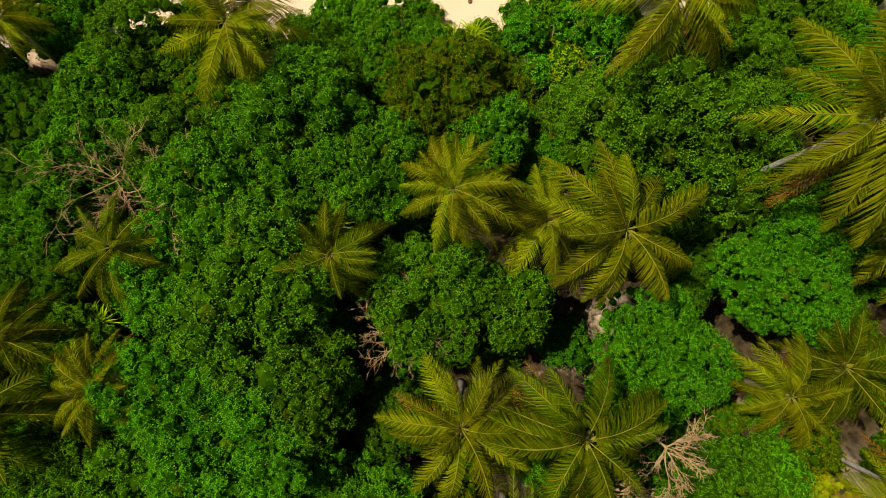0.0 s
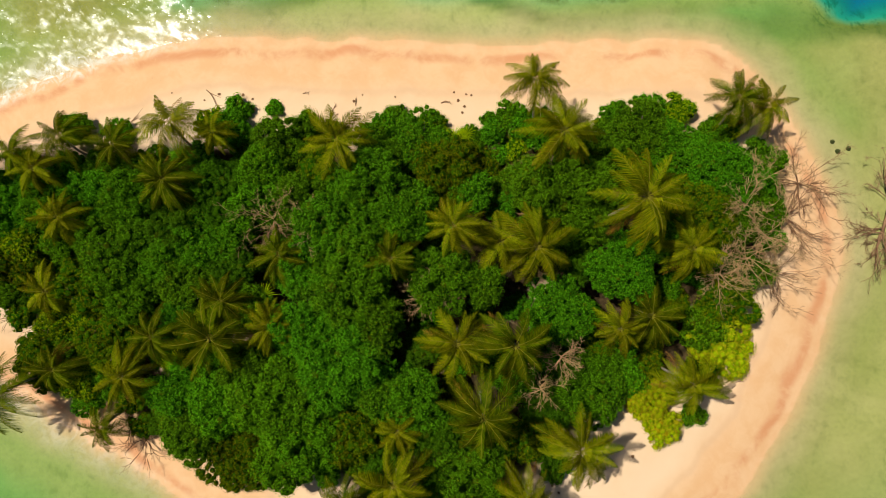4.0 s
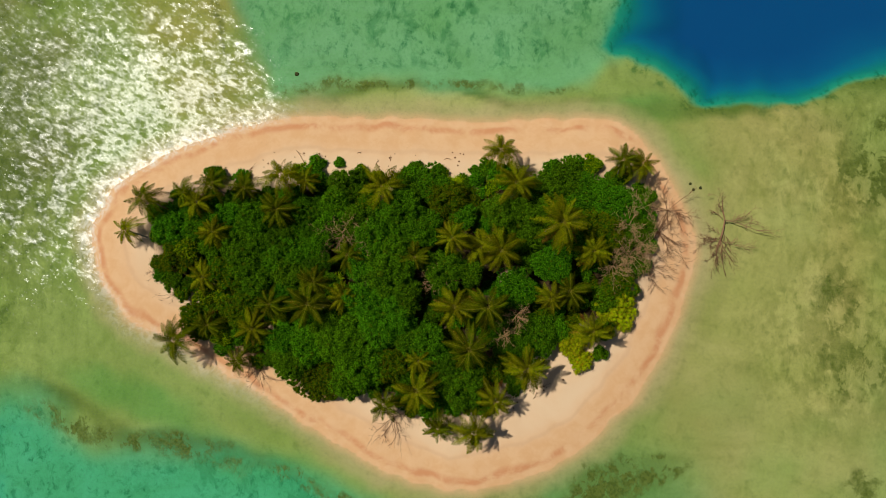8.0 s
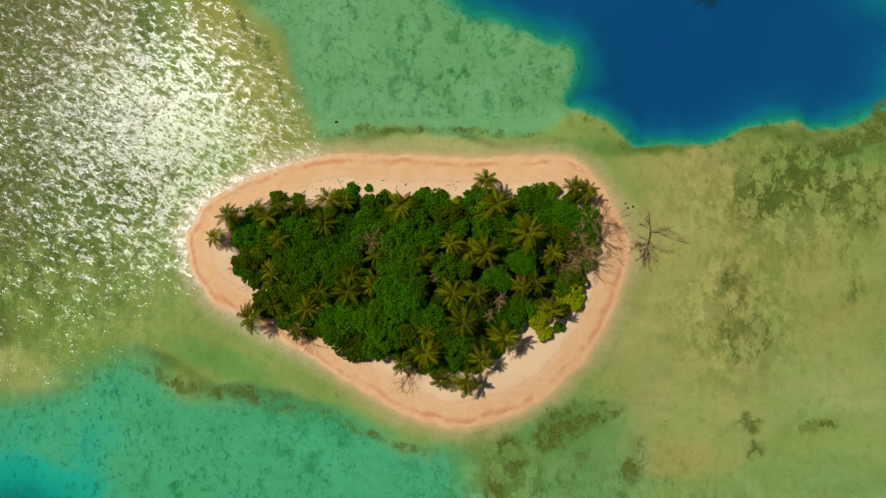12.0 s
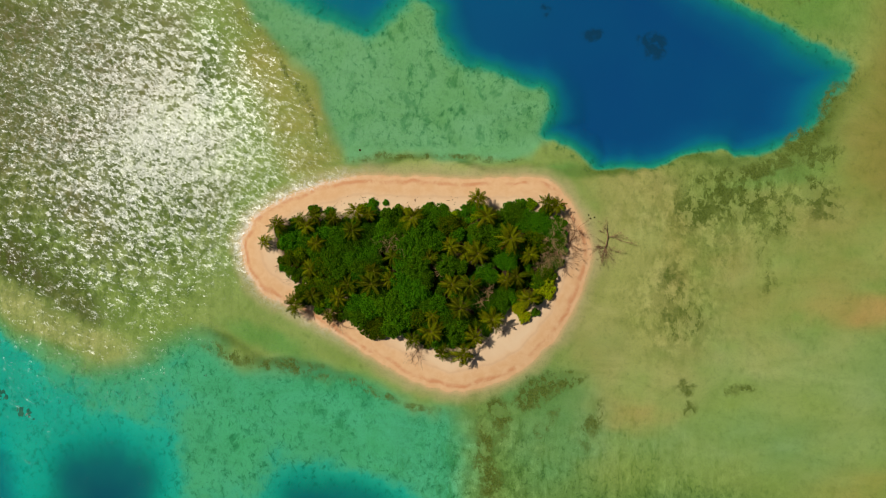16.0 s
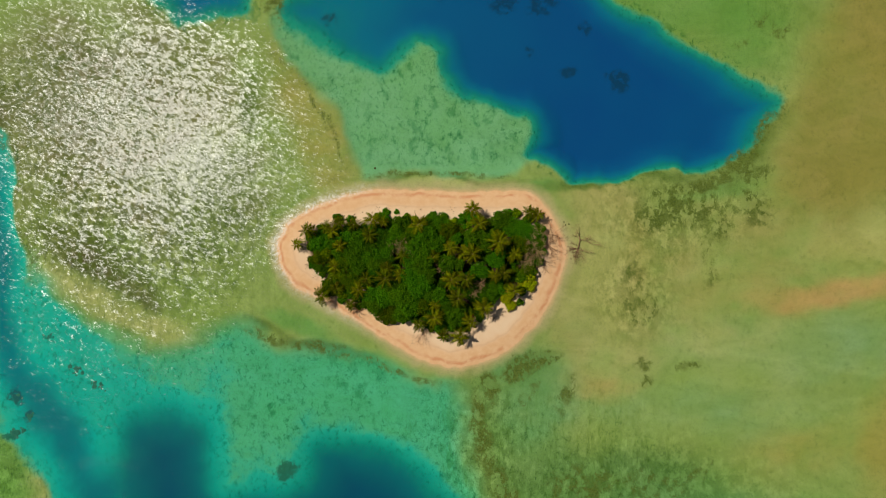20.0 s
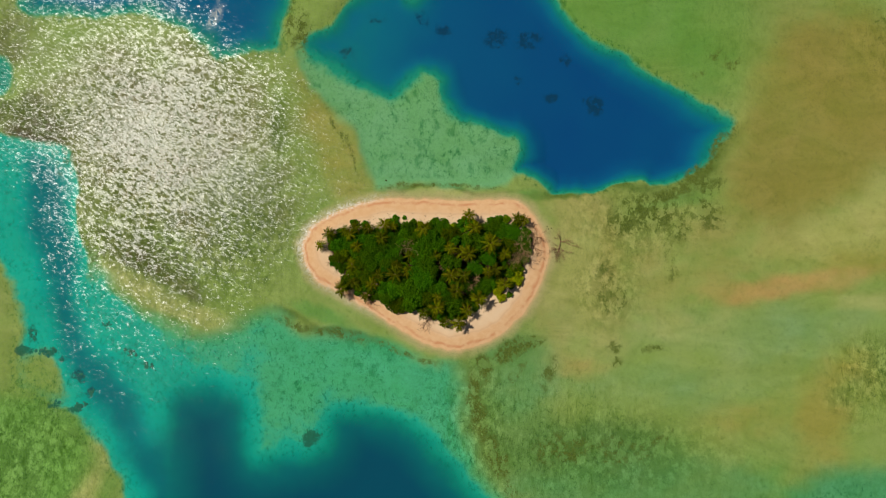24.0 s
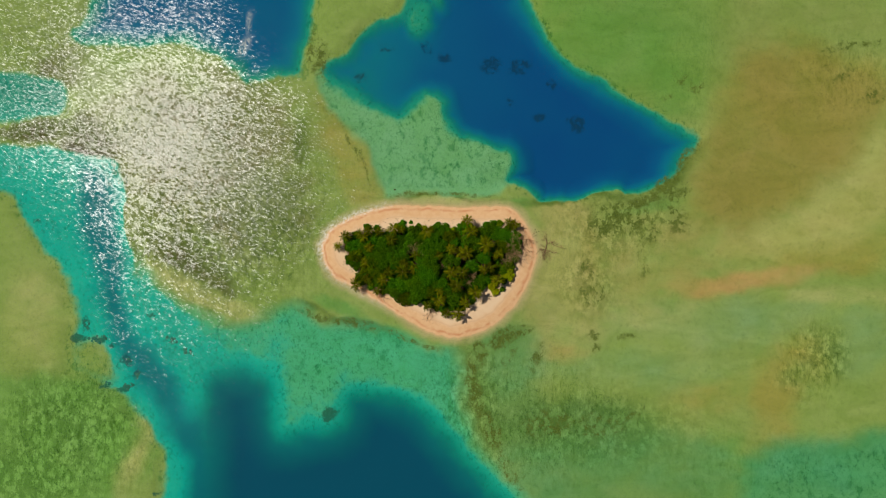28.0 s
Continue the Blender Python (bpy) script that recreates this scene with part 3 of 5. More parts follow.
CORAL_SAND = (184, 152, 94), [(134, -12, 32, 6, 8, 0.9), (124, -15, 16, 4, 8, 0.8), (157, -7, 24, 4, 6, 0.5), (57, -42, 8, 3, 0, 0.3)]
PALE_SAND = (178, 176, 112), [(184, 24, 24, 16, 40, 0.95), (163, 12, 29, 8, 22, 0.9), (200, 42, 16, 21, 30, 0.95), (183, -18, 37, 5, 0, 0.5), (98, -28, 29, 16, 0, 0.35), (-195, -28, 16, 26, 0, 0.45), (-115, -18, 32, 6, -22, 0.85), (-139, -7, 13, 7, -40, 0.8), (-2, 25.6, 30, 2.2, 0, 0.7), (52, -4, 16, 28, 0, 0.5), (58, -32, 14, 12, 0, 0.4),
                              (-148, -94, 7, 18, -12, 0.8), (-141, -81, 7, 13, -25, 0.7)]
GREY_GREEN = (134, 162, 104), [(119, -30, 58, 12, 0, 0.8), (189, -38, 18, 16, 0, 0.7), (85, -51, 47, 11, 0, 0.5), (38, -49, 16, 13, 0, 0.7), (67, -28, 26, 16, 0, 0.4), (53, -95, 42, 13, 0, 0.5)]
SEA_GREEN = (98, 158, 104), [(175, -96, 37, 13, 0, 0.95), (104, -97, 32, 13, 0, 0.7), (66, -89, 45, 16, 0, 0.8), (43, -105, 32, 11, 0, 0.8), (28, -51, 13, 16, 0, 0.7), (28, -41, 16, 11, 0, 0.5)]
DEEP_OLIVE = (98, 118, 52), [(43, -77, 24, 11, 0, 0.8), (67, -74, 24, 9, 0, 0.5), (13, -64, 8, 29, 8, 0.2), (29, -38, 9, 7, 30, 0.4), (-200, -76, 8, 24, 0, 0.4), (-69, 54, 3, 16, 0, 0.8), (-120, -2, 18, 11, -25, 0.7), (-83, 9, 16, 13, 0, 0.45),
                             (60, 27, 32, 2.6, 3, 0.75), (97, 32, 18, 5, 15, 0.7), (110, 40, 4, 21, -38, 0.9), (-65, -24.5, 7, 2.4, -20, 0.85), (-57, -28.5, 8, 2.4, -35, 0.9), (-46, -31.3, 10, 2.2, 0, 0.9), (-33, -33, 9, 2.2, -20, 0.9), (-4, 28.2, 30, 1.1, 0, 0.9)]
REEF_BROWN = (88, 78, 46), [(-173, 55, 14, 13, 0, 0.95), (-201, 60, 18, 6, 0, 0.95), (-170, 36, 8, 13, -10, 0.8), (-126, 0, 15, 7, -30, 0.8), (-109, -10, 11, 4, -30, 0.7), (-185, 91, 18, 11, 0, 0.5)]
BEDS = [OLIVE_FLAT, REEF_TAN, ALGAE_GREEN, GREY_GREEN, TAN_SAND, OCHRE, PALE_SAND, CORAL_SAND, SEA_GREEN, DEEP_OLIVE, REEF_BROWN]
GRAIN = [(-110, 20, 70, 55, 0, 0.8), (75, 12, 32, 26, 0, 0.5), (65, -14, 16, 18, 0, 0.5), (30, -75, 60, 36, 0, 0.8), (-175, -85, 45, 36, 0, 0.9), (118, 90, 20, 40, 0, 0.35), (186, 85, 24, 24, 0, 0.6), (166, -48, 18, 20, 0, 0.9), (130, -95, 60, 14, 0, 0.4)]


def tone(rgb):
    return [((c / 255 + 0.055) / 1.055) ** 2.4 for c in rgb]


def bed_at(X, Y, U, V):
    """The colour of the shallow bed at each point, the water's tint in it."""
    out = np.empty(X.shape + (4,))
    out[...] = tone((142, 160, 86)) + [1.0]
    ragged = 0.22 * swell(X, Y, 22, 21) + 0.16 * swell(X, Y, 9, 22)
    for colour, rows in BEDS:
        much = patches(rows, U + 3 * swell(X, Y, 60, 23), V + 3 * swell(X, Y, 60, 24))
        much = np.clip(much + ragged * ease(much, 0, 0.4), 0, 1)[..., None]
        out = out * (1 - much) + np.array(tone(colour) + [1.0]) * much
    for colour, outline, lo, hi, full in (((112, 150, 70), GREEN_NORTH, -14, 14, 0.7), ((146, 134, 66), BROWN_EAST, -9, 9, 0.75), ((174, 168, 98), PALE_EAST, -5, 12, 0.75), ((104, 146, 80), GRASS_SOUTH, -6, 9, 0.65),
                                          ((80, 156, 104), HOLLOW_EAST, -5, 7, 0.85), ((118, 160, 78), MEADOW_WEST, -3, 4, 0.8), ((112, 172, 120), SHELF_NORTH, -2.5, 2.0, 0.92), ((66, 174, 128), SHELF_SOUTH, -4, 6, 0.92)):
        much = (full * ease(edge(rounded(outline), U, V) + 4.0 * ragged, lo, hi))[..., None]
        out = out * (1 - much) + np.array(tone(colour) + [1.0]) * much
    return out


CLUMPS = [(78, 14, 29, 13, 0, 0.7), (65, -12, 16, 18, 0, 0.6), (172, -46, 13, 14, 0, 0.9), (156, -55, 9, 7, 30, 0.6), (-178, -81, 36, 29, 0, 1.0), (-195, -105, 34, 24, 0, 1.0), (69, -79, 47, 18, 0, 0.7), (12, -69, 16, 29, 0, 0.8), (-104, 6, 50, 34, 0, 0.7), (-200, 102, 32, 26, 0, 0.5)]
HEADS = [(-41, 86, 4, 3, 0, 0.8), (-30, 100, 5, 3, 20, 0.5), (-2, 95, 4, 4, 0, 0.8), (21, 91, 6, 5, 20, 0.8), (34, 91, 7, 5, 20, 0.6), (43, 66, 4, 3, 0, 0.8), (61, 63, 5, 5, 0, 0.9), (49, 82, 4, 3, 0, 0.7), (31, 73, 4, 3, 0, 0.5), (-10, 100, 3, 5, 20, 0.5),
         (-56, -73, 5, 4, 20, 0.9), (-172, -32, 2.5, 5, 0, 0.8), (-174, -39, 5, 2.5, 0, 0.9), (-165, -39, 4, 2, 0, 0.9), (-158, -41, 3, 2, 0, 0.7), (-151, -49, 3, 5, 20, 0.8), (-147, -56, 3, 3, 0, 0.8), (-161, -60, 4, 2, 0, 0.8), (-153, -63, 4, 2, 0, 0.9), (-140, -28, 3, 2, 0, 0.6),
         (-196, 17, 5, 2, 0, 0.6), (-135, -110, 2, 2, 0, 0.8)]


def stations(near, step, mid, wide, far):
    a = list(np.arange(-near, near + 0.01, step))
    b = list(np.arange(near + wide, mid, wide))
    c = list(np.geomspace(mid, far, 22))
    return np.array([-v for v in reversed(b + c)] + a + b + c)


def build_ground():
    xs, ys = stations(64, 0.7, 260, 1.9, 2600), stations(44, 0.7, 190, 1.9, 2600)
    X, Y = np.meshgrid(xs, ys)
    Z, depth, shore, litter, swash_and_streak, pool_tint, clear, weed, clumps, heads, grain, bed = lay(X, Y)
    nx, ny = len(xs), len(ys)
    i = np.arange(nx * ny).reshape(ny, nx)
    faces = np.stack([i[:-1, :-1], i[:-1, 1:], i[1:, 1:], i[1:, :-1]], -1).reshape(-1, 4)
    me = mesh_of("ground", np.stack([X, Y, Z], -1).reshape(-1, 3), faces, GROUND, True)
    for name, values in (("depth", depth), ("inland", shore), ("litter", litter), ("swash_and_streak", swash_and_streak), ("pool_tint", pool_tint), ("clear", clear), ("weed", weed), ("clumps", clumps), ("heads", heads), ("grain", grain)):
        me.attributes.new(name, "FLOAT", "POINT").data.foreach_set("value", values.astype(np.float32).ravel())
    me.attributes.new("bed", "FLOAT_COLOR", "POINT").data.foreach_set("color", bed.astype(np.float32).ravel())
    return tagged(new("ground", me), "pale coral sand islet and the reef flat falling into blue water", "ground", kind="structure")


def build_water():
    xs, ys = stations(220, 3.0, 240, 8, 2600), stations(130, 3.0, 200, 8, 2600)
    X, Y = np.meshgrid(xs, ys)
    nx, ny = len(xs), len(ys)
    i = np.arange(nx * ny).reshape(ny, nx)
    faces = np.stack([i[:-1, :-1], i[:-1, 1:], i[1:, 1:], i[1:, :-1]], -1).reshape(-1, 4)
    me = mesh_of("water", np.stack([X, Y, 0 * X], -1).reshape(-1, 3), faces, WATER, True)
    # calm areas trimmed so the glitter fits the camera's view
    rough = (0.30 + 0.70 * ease(edge(WINDWARD, X, Y), -5, 6)) * (1 - 0.60 * ease(X, -124, -92) * ease(Y, 76, 90)) * (1 - 0.30 * ease(X, -100, -50) * ease(Y, 20, 40)) * (1 - 0.62 * ease(-X, 145, 180) * ease(-Y, -62, -22)) * (1 - 0.5 * ease(X, -95, -62) * ease(-Y, -4, 12))
    me.attributes.new("ripple_strength", "FLOAT", "POINT").data.foreach_set("value", rough.astype(np.float32).ravel())
    return tagged(new("water", me), "clear rippled shallow sea with sun glitter", "water", kind="structure")


build_ground()
build_water()


def floor_at(x, y):
    return float(lay(np.array([[x]], float), np.array([[y]], float))[0][0, 0])


# ---- coconut palms ----
STANDING = []  # x, y and reach of every crown


def frond_mesh(name, rise, droop, mat, pairs=52, ragged=0.0, seed=0):
    """One pinnate leaf, a metre and a bit per unit: a bowed midrib and two rows of narrow leaflets that hang from it. It points along +x."""
    rng = random.Random(seed)
    spine = []
    bow = rng.uniform(-1, 1)
    for i in range(15):
        t = i / 14
        spine.append(Vector((t * (1 - 0.10 * droop * t), 0.15 * bow * t * t, rise * t - droop * t * t)))
    pieces = [tube(spine, [0.0085 * (1 - 0.8 * i / 14) + 0.001 for i in range(15)], 3)]

    def along(t):
        k = min(int(t * 14), 13)
        return spine[k].lerp(spine[k + 1], t * 14 - k), (spine[k + 1] - spine[k]).normalized()

    for i in range(pairs):
        t = 0.10 + 0.90 * (i + rng.random() * 0.5) / pairs
        p, d = along(min(t, 0.999))
        size = 0.225 * (math.sin(math.pi * min(t * 0.86 + 0.12, 1.0)) ** 0.75) * (0.9 + 0.2 * rng.random())
        for side in (-1, 1):
            if rng.random() < ragged:
                continue
            sweep = radians(62 - 34 * t + rng.uniform(-7, 7))
            fall = rng.uniform(0.50, 1.10)
            out = Vector((0, side, 0))
            way = (d * math.cos(sweep) + out * math.sin(sweep)).normalized()
            q1 = p + way * size * 0.5 + Vector((0, 0, 0.02 - fall * size * 0.18))
            q2 = p + way * size + Vector((0, 0, -fall * size))
            w = d * 0.0066
            pieces.append(([p - w, p + w, q1 + w * 1.25, q1 - w * 1.25, q2], [(0, 1, 2, 3), (3, 2, 4)]))
    v, f = joined(pieces[1:])
    return mesh_of(name, v, f, mat), mesh_of("midrib", *pieces[0], MIDRIB, True)


FRONDS = {
    "young": [frond_mesh("frond_young", 0.66, 0.46, FROND_GREEN, seed=s) for s in (1, 2, 11)],
    "full": [frond_mesh("frond_full", 0.42 + 0.03 * (s % 3), 0.78 + 0.05 * (s % 4), FROND_GREEN, seed=s) for s in (3, 4, 5, 12, 13)],
    "hanging": [frond_mesh("frond_hanging", 0.06, 0.80, FROND_GREEN, ragged=0.06, seed=s) for s in (6, 7, 14)],
    "dead": [frond_mesh("frond_dead", -0.30, 0.55, FROND_BROWN, 34, 0.25, seed=8)],
}


def nut_mesh():
    bm = bmesh.new()
    bmesh.ops.create_icosphere(bm, subdivisions=1, radius=0.13)
    for v in bm.verts:
        v.co.z *= 1.25
    me = bpy.data.meshes.new("coconut")
    bm.to_mesh(me)
    bm.free()
    n = Nodes("coconut_husk")
    me.materials.append(n.done(n.solid(n.mix(n.noise(5.0, 3.0), (0.16, 0.20, 0.03), (0.42, 0.24, 0.05)), 0.5)))
    return me


NUT = nut_mesh()


def coconut_palm(x, y, spread, top, lean=(0.0, 0.0), dark=False, seed=0, label="", dead=0):
    """A palm whose crown stands at x, y, top; lean is how far its foot lies from under the crown."""
    rng = random.Random(seed)
    fx, fy = x + lean[0], y + lean[1]
    fz = floor_at(fx, fy) - 0.15
    STANDING.append((x, y, spread * 0.55))
    root = new("coconut_palm")
    root.location = (fx, fy, fz)
    crown = Vector((x - fx, y - fy, top - fz))
    side = Vector((-lean[0], -lean[1], 0))
    pts = []
    for i in range(11):
        t = i / 10
        pts.append(Vector((crown.x * t ** 1.5 + 0.06 * math.sin(t * 9), crown.y * t ** 1.5, crown.z * t)))
    v, f = tube(pts, [0.14 + 0.11 * (1 - min(i / 2.5, 1)) - 0.04 * i / 10 + 0.010 * (i % 2) for i in range(11)], 9)
    part("trunk", mesh_of("trunk", v, f, BARK_PALM, True), root, "ringed grey palm trunk")
    tilt = Matrix.Rotation(min(0.5, side.length * 0.05), 4, Vector((0, 0, 1)).cross(side).normalized()) if side.length > 0.5 else Matrix()
    tilt = tilt @ Matrix.Rotation(rng.uniform(0.04, 0.22), 4, Vector((rng.uniform(-1, 1), rng.uniform(-1, 1), 0.01)).normalized())
    count = rng.randint(18, 24)
    for i in range(count):
        t = i / count
        kind = "young" if t < 0.30 else "full" if t < 0.72 else "hanging"
        turn = i * 2.39996 + rng.uniform(-0.34, 0.34)
        pitch = rng.uniform(-0.75, -0.15) if t < 0.2 else rng.uniform(-0.18, 0.14)
        size = spread * (0.80 if kind == "young" else 0.97) * rng.uniform(0.86, 1.14)
        m = Matrix.Translation(crown) @ tilt @ Matrix.Rotation(turn, 4, "Z") @ Matrix.Rotation(rng.uniform(-0.25, 0.25), 4, "X") @ Matrix.Rotation(pitch, 4, "Y") @ Matrix.Diagonal((size, size * 1.02, size, 1))
        blades, rib = rng.choice(FRONDS[kind])
        part("midrib", rib, part("frond", blades, root, m=m, mat=FROND_DARK if dark else None))
    for i in range(dead):
        m = Matrix.Translation(crown - Vector((0, 0, 0.15))) @ Matrix.Rotation(rng.uniform(0, 6.3), 4, "Z") @ Matrix.Scale(spread * 0.9, 4)
        blades, rib = FRONDS["dead"][0]
        part("midrib", rib, part("frond", blades, root, "dry brown frond", m=m))
    for i in range(rng.choice((0, 4, 6))):
        a = rng.uniform(0, 6.3)
        part("coconut", NUT, root, "greenish brown coconut", m=Matrix.Translation(crown + Vector((0.28 * math.cos(a), 0.28 * math.sin(a), -0.22 - 0.1 * rng.random()))))
    return tagged(root, label or "tall green coconut palm with arching feathery fronds", "palm tree", "coconut palms on the islet")


# ---- broadleaf trees ----
def crown_mesh(name, R, tall, lump, seed, leaf=0.118, thick=23.0):
    """A domed crown of leaf rosettes on many small lobes, which crowd into a few larger heads. Its middle is at the origin; R is how far it reaches."""
    rng = np.random.RandomState(seed)
    centres, radii = [], []
    tries = 0
    want = int(2.1 * (R / lump) ** 2) + 4
    heads = [(rng.uniform(0, 2 * math.pi), math.sqrt(rng.uniform(0.02, 0.85)) * R * 0.85) for k in range(3 + int(1.6 * R))]
    heads = [(np.array((q * math.cos(a), q * math.sin(a))), rng.uniform(0.6, 1.0)) for a, q in heads]
    while len(centres) < want and tries < 7000:
        tries += 1
        a, q = rng.uniform(0, 2 * math.pi), math.sqrt(rng.uniform(0, 1))
        reach = (R - lump * 0.75) * (1 + 0.13 * math.sin(3 * a + seed) + 0.09 * math.sin(5 * a + 2 * seed))
        c = np.array((q * reach * math.cos(a), q * reach * math.sin(a), 0.0))
        lobe = max(h * math.sqrt(max(0.0, 1 - float(((c[:2] - o) ** 2).sum()) / (0.10 * R * R + 0.35))) for o, h in heads)
        c[2] = tall * (0.72 * math.sqrt(max(0.0, 1 - 0.97 * q * q)) + 0.46 * lobe) * rng.uniform(0.90, 1.08)
        if all(np.linalg.norm((c - o) * (1, 1, 0.6)) > lump * 0.80 for o in centres):
            centres.append(c)
            radii.append(lump * rng.uniform(0.72, 1.02))
    for k in range(max(3, want // 6)):
        a = rng.uniform(0, 2 * math.pi)
        centres.append(np.array((0.84 * (R - lump) * math.cos(a), 0.84 * (R - lump) * math.sin(a), -0.2 * tall)))
        radii.append(lump * 1.1)
    C, Q = np.array(centres), np.array(radii)
    P, N = [], []
    for k in range(len(C)):
        n = int(thick * 2 * math.pi * Q[k] ** 2 * 1.15)
        d = rng.normal(size=(n, 3))
        d /= np.linalg.norm(d, axis=1)[:, None]
        d[:, 2] = np.where(d[:, 2] < -0.12, -d[:, 2], d[:, 2])
        p = C[k] + d * (Q[k] * np.where(rng.uniform(size=n) < 0.12, rng.uniform(0.5, 0.85, n), rng.uniform(0.86, 1.12, n)))[:, None] * (1, 1, 0.82)
        near = np.linalg.norm(p[:, None] - C[None], axis=2) / Q[None]
        near[:, k] = 9
        keep = near.min(axis=1) > 0.82
        P.append(p[keep])
        N.append(d[keep])
    P, N = np.concatenate(P), np.concatenate(N)
    axis = N * 1.0 + (0, 0, 0.18) + rng.normal(scale=0.22, size=N.shape)
    axis /= np.linalg.norm(axis, axis=1)[:, None]
    u = np.cross(axis, rng.normal(size=axis.shape))
    u /= np.linalg.norm(u, axis=1)[:, None]
    w = np.cross(axis, u)
    verts = []
    per = 3
    for j in range(per):
        ang = 2 * math.pi * j / per + rng.uniform(-0.35, 0.35, len(P))
        out = u * np.cos(ang)[:, None] + w * np.sin(ang)[:, None]
        across = -u * np.sin(ang)[:, None] + w * np.cos(ang)[:, None]
        lift = rng.uniform(0.05, 0.65, len(P))[:, None]
        way = out * np.cos(lift) + axis * np.sin(lift)
        size = (leaf * rng.uniform(0.75, 1.25, len(P)))[:, None]
        base = P + way * size * 0.08
        mid = P + way * size * 0.58 + axis * size * 0.06
        verts.append(np.stack([base, mid - across * size * 0.27, P + way * size * 1.08 - axis * size * 0.10, mid + across * size * 0.27], 1))
    verts = np.concatenate(verts).reshape(-1, 3)
    faces = np.arange(len(verts)).reshape(-1, 4).tolist()
    # dark cores in the lobes and one dome stand in for inner shade
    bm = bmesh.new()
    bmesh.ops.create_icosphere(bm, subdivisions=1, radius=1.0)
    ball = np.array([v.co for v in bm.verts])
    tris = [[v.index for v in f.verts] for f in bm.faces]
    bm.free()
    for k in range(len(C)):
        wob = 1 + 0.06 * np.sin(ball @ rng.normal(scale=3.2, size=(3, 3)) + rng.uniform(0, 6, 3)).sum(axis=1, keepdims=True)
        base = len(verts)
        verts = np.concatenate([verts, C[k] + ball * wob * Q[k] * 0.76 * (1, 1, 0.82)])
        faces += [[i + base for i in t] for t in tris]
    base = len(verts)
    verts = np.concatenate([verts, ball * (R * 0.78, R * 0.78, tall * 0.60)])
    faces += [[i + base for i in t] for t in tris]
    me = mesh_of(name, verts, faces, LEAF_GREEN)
    me.materials.append(LEAF_CORE_SHADE)
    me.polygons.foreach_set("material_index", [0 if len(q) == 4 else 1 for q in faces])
    return me


CROWNS = {}
for size, tall, lump in ((1.2, 0.7, 0.36), (2.1, 1.2, 0.44), (3.0, 1.8, 0.52), (3.9, 2.3, 0.58), (5.0, 2.9, 0.64)):
    CROWNS[size] = [crown_mesh("crown", size, tall, lump, int(size * 10) + s) for s in range(3)]
SMOOTH_CROWNS = [crown_mesh("crown", 4.2, 2.0, 0.42, 90 + s, 0.100, 27.0) for s in range(2)]
LEAVES = {"green": LEAF_GREEN, "deep": LEAF_DEEP, "fresh": LEAF_FRESH, "olive": LEAF_OLIVE, "yellow": LEAF_YELLOW, "lime": LEAF_LIME}


def broadleaf_tree(x, y, spread, top, leaves="green", seed=0, label="", smooth=False, kind="broadleaf_tree"):
    rng = random.Random(seed)
    fz = floor_at(x, y) - 0.1
    STANDING.append((x, y, spread * 0.85))
    root = new(kind)
    root.location = (x, y, fz)
    if smooth:
        size, me = 4.2, rng.choice(SMOOTH_CROWNS)
    else:
        size = min(CROWNS, key=lambda s: abs(s - spread))
        me = rng.choice(CROWNS[size])
    k = spread / size
    tall = 0.48 * spread
    dome = rng.uniform(1.2, 1.65)
    mid = max(top - fz - tall * (0.35 + 0.9 * dome), 0.25)
    bend = Vector((rng.uniform(-0.4, 0.4), rng.uniform(-0.4, 0.4), 0))
    v, f = tube([(0, 0, -0.1), bend * 0.4 + Vector((0, 0, mid * 0.5)), bend + Vector((0, 0, mid))], [0.05 * spread + 0.04, 0.04 * spread + 0.03, 0.03 * spread + 0.03], 7)
    part("trunk", mesh_of("trunk", v, f, BARK_TREE, True), root, "grey brown trunk")
    for i in range(5 if kind == "broadleaf_tree" else 2):
        a = i * 1.257 + rng.uniform(-0.4, 0.4)
        tip = Vector((math.cos(a), math.sin(a), 0)) * spread * 0.62
        v, f = tube([bend + Vector((0, 0, mid * 0.9)), bend + tip * 0.5 + Vector((0, 0, mid + tall * 0.35)), tip + Vector((0, 0, mid + tall * 0.75))], [0.022 * spread + 0.02, 0.016 * spread + 0.01, 0.012], 5)
        part("limb", mesh_of("limb", v, f, BARK_TREE, True), root)
    m = Matrix.Translation((0, 0, mid)) @ Matrix.Rotation(rng.uniform(0, 6.28), 4, "Z") @ Matrix.Diagonal((k, k, k * dome, 1))
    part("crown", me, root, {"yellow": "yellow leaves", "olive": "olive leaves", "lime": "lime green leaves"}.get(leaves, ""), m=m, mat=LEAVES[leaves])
    names = {"green": "glossy green leafy tree with a lobed crown", "deep": "dark green dense leafy tree in the thicket", "fresh": "bright fresh green tree with a dense crown",
             "olive": "olive green scrubby tree with loose foliage", "yellow": "yellow-leaved spreading beach tree beside the sand", "lime": "lime green shrubby tree at the edge of the sand"}
    return tagged(root, label or names[leaves], "tree" if kind == "broadleaf_tree" else "shrub", "broadleaf trees of the thicket" if kind == "broadleaf_tree" else "shrubs at the wood's edge")


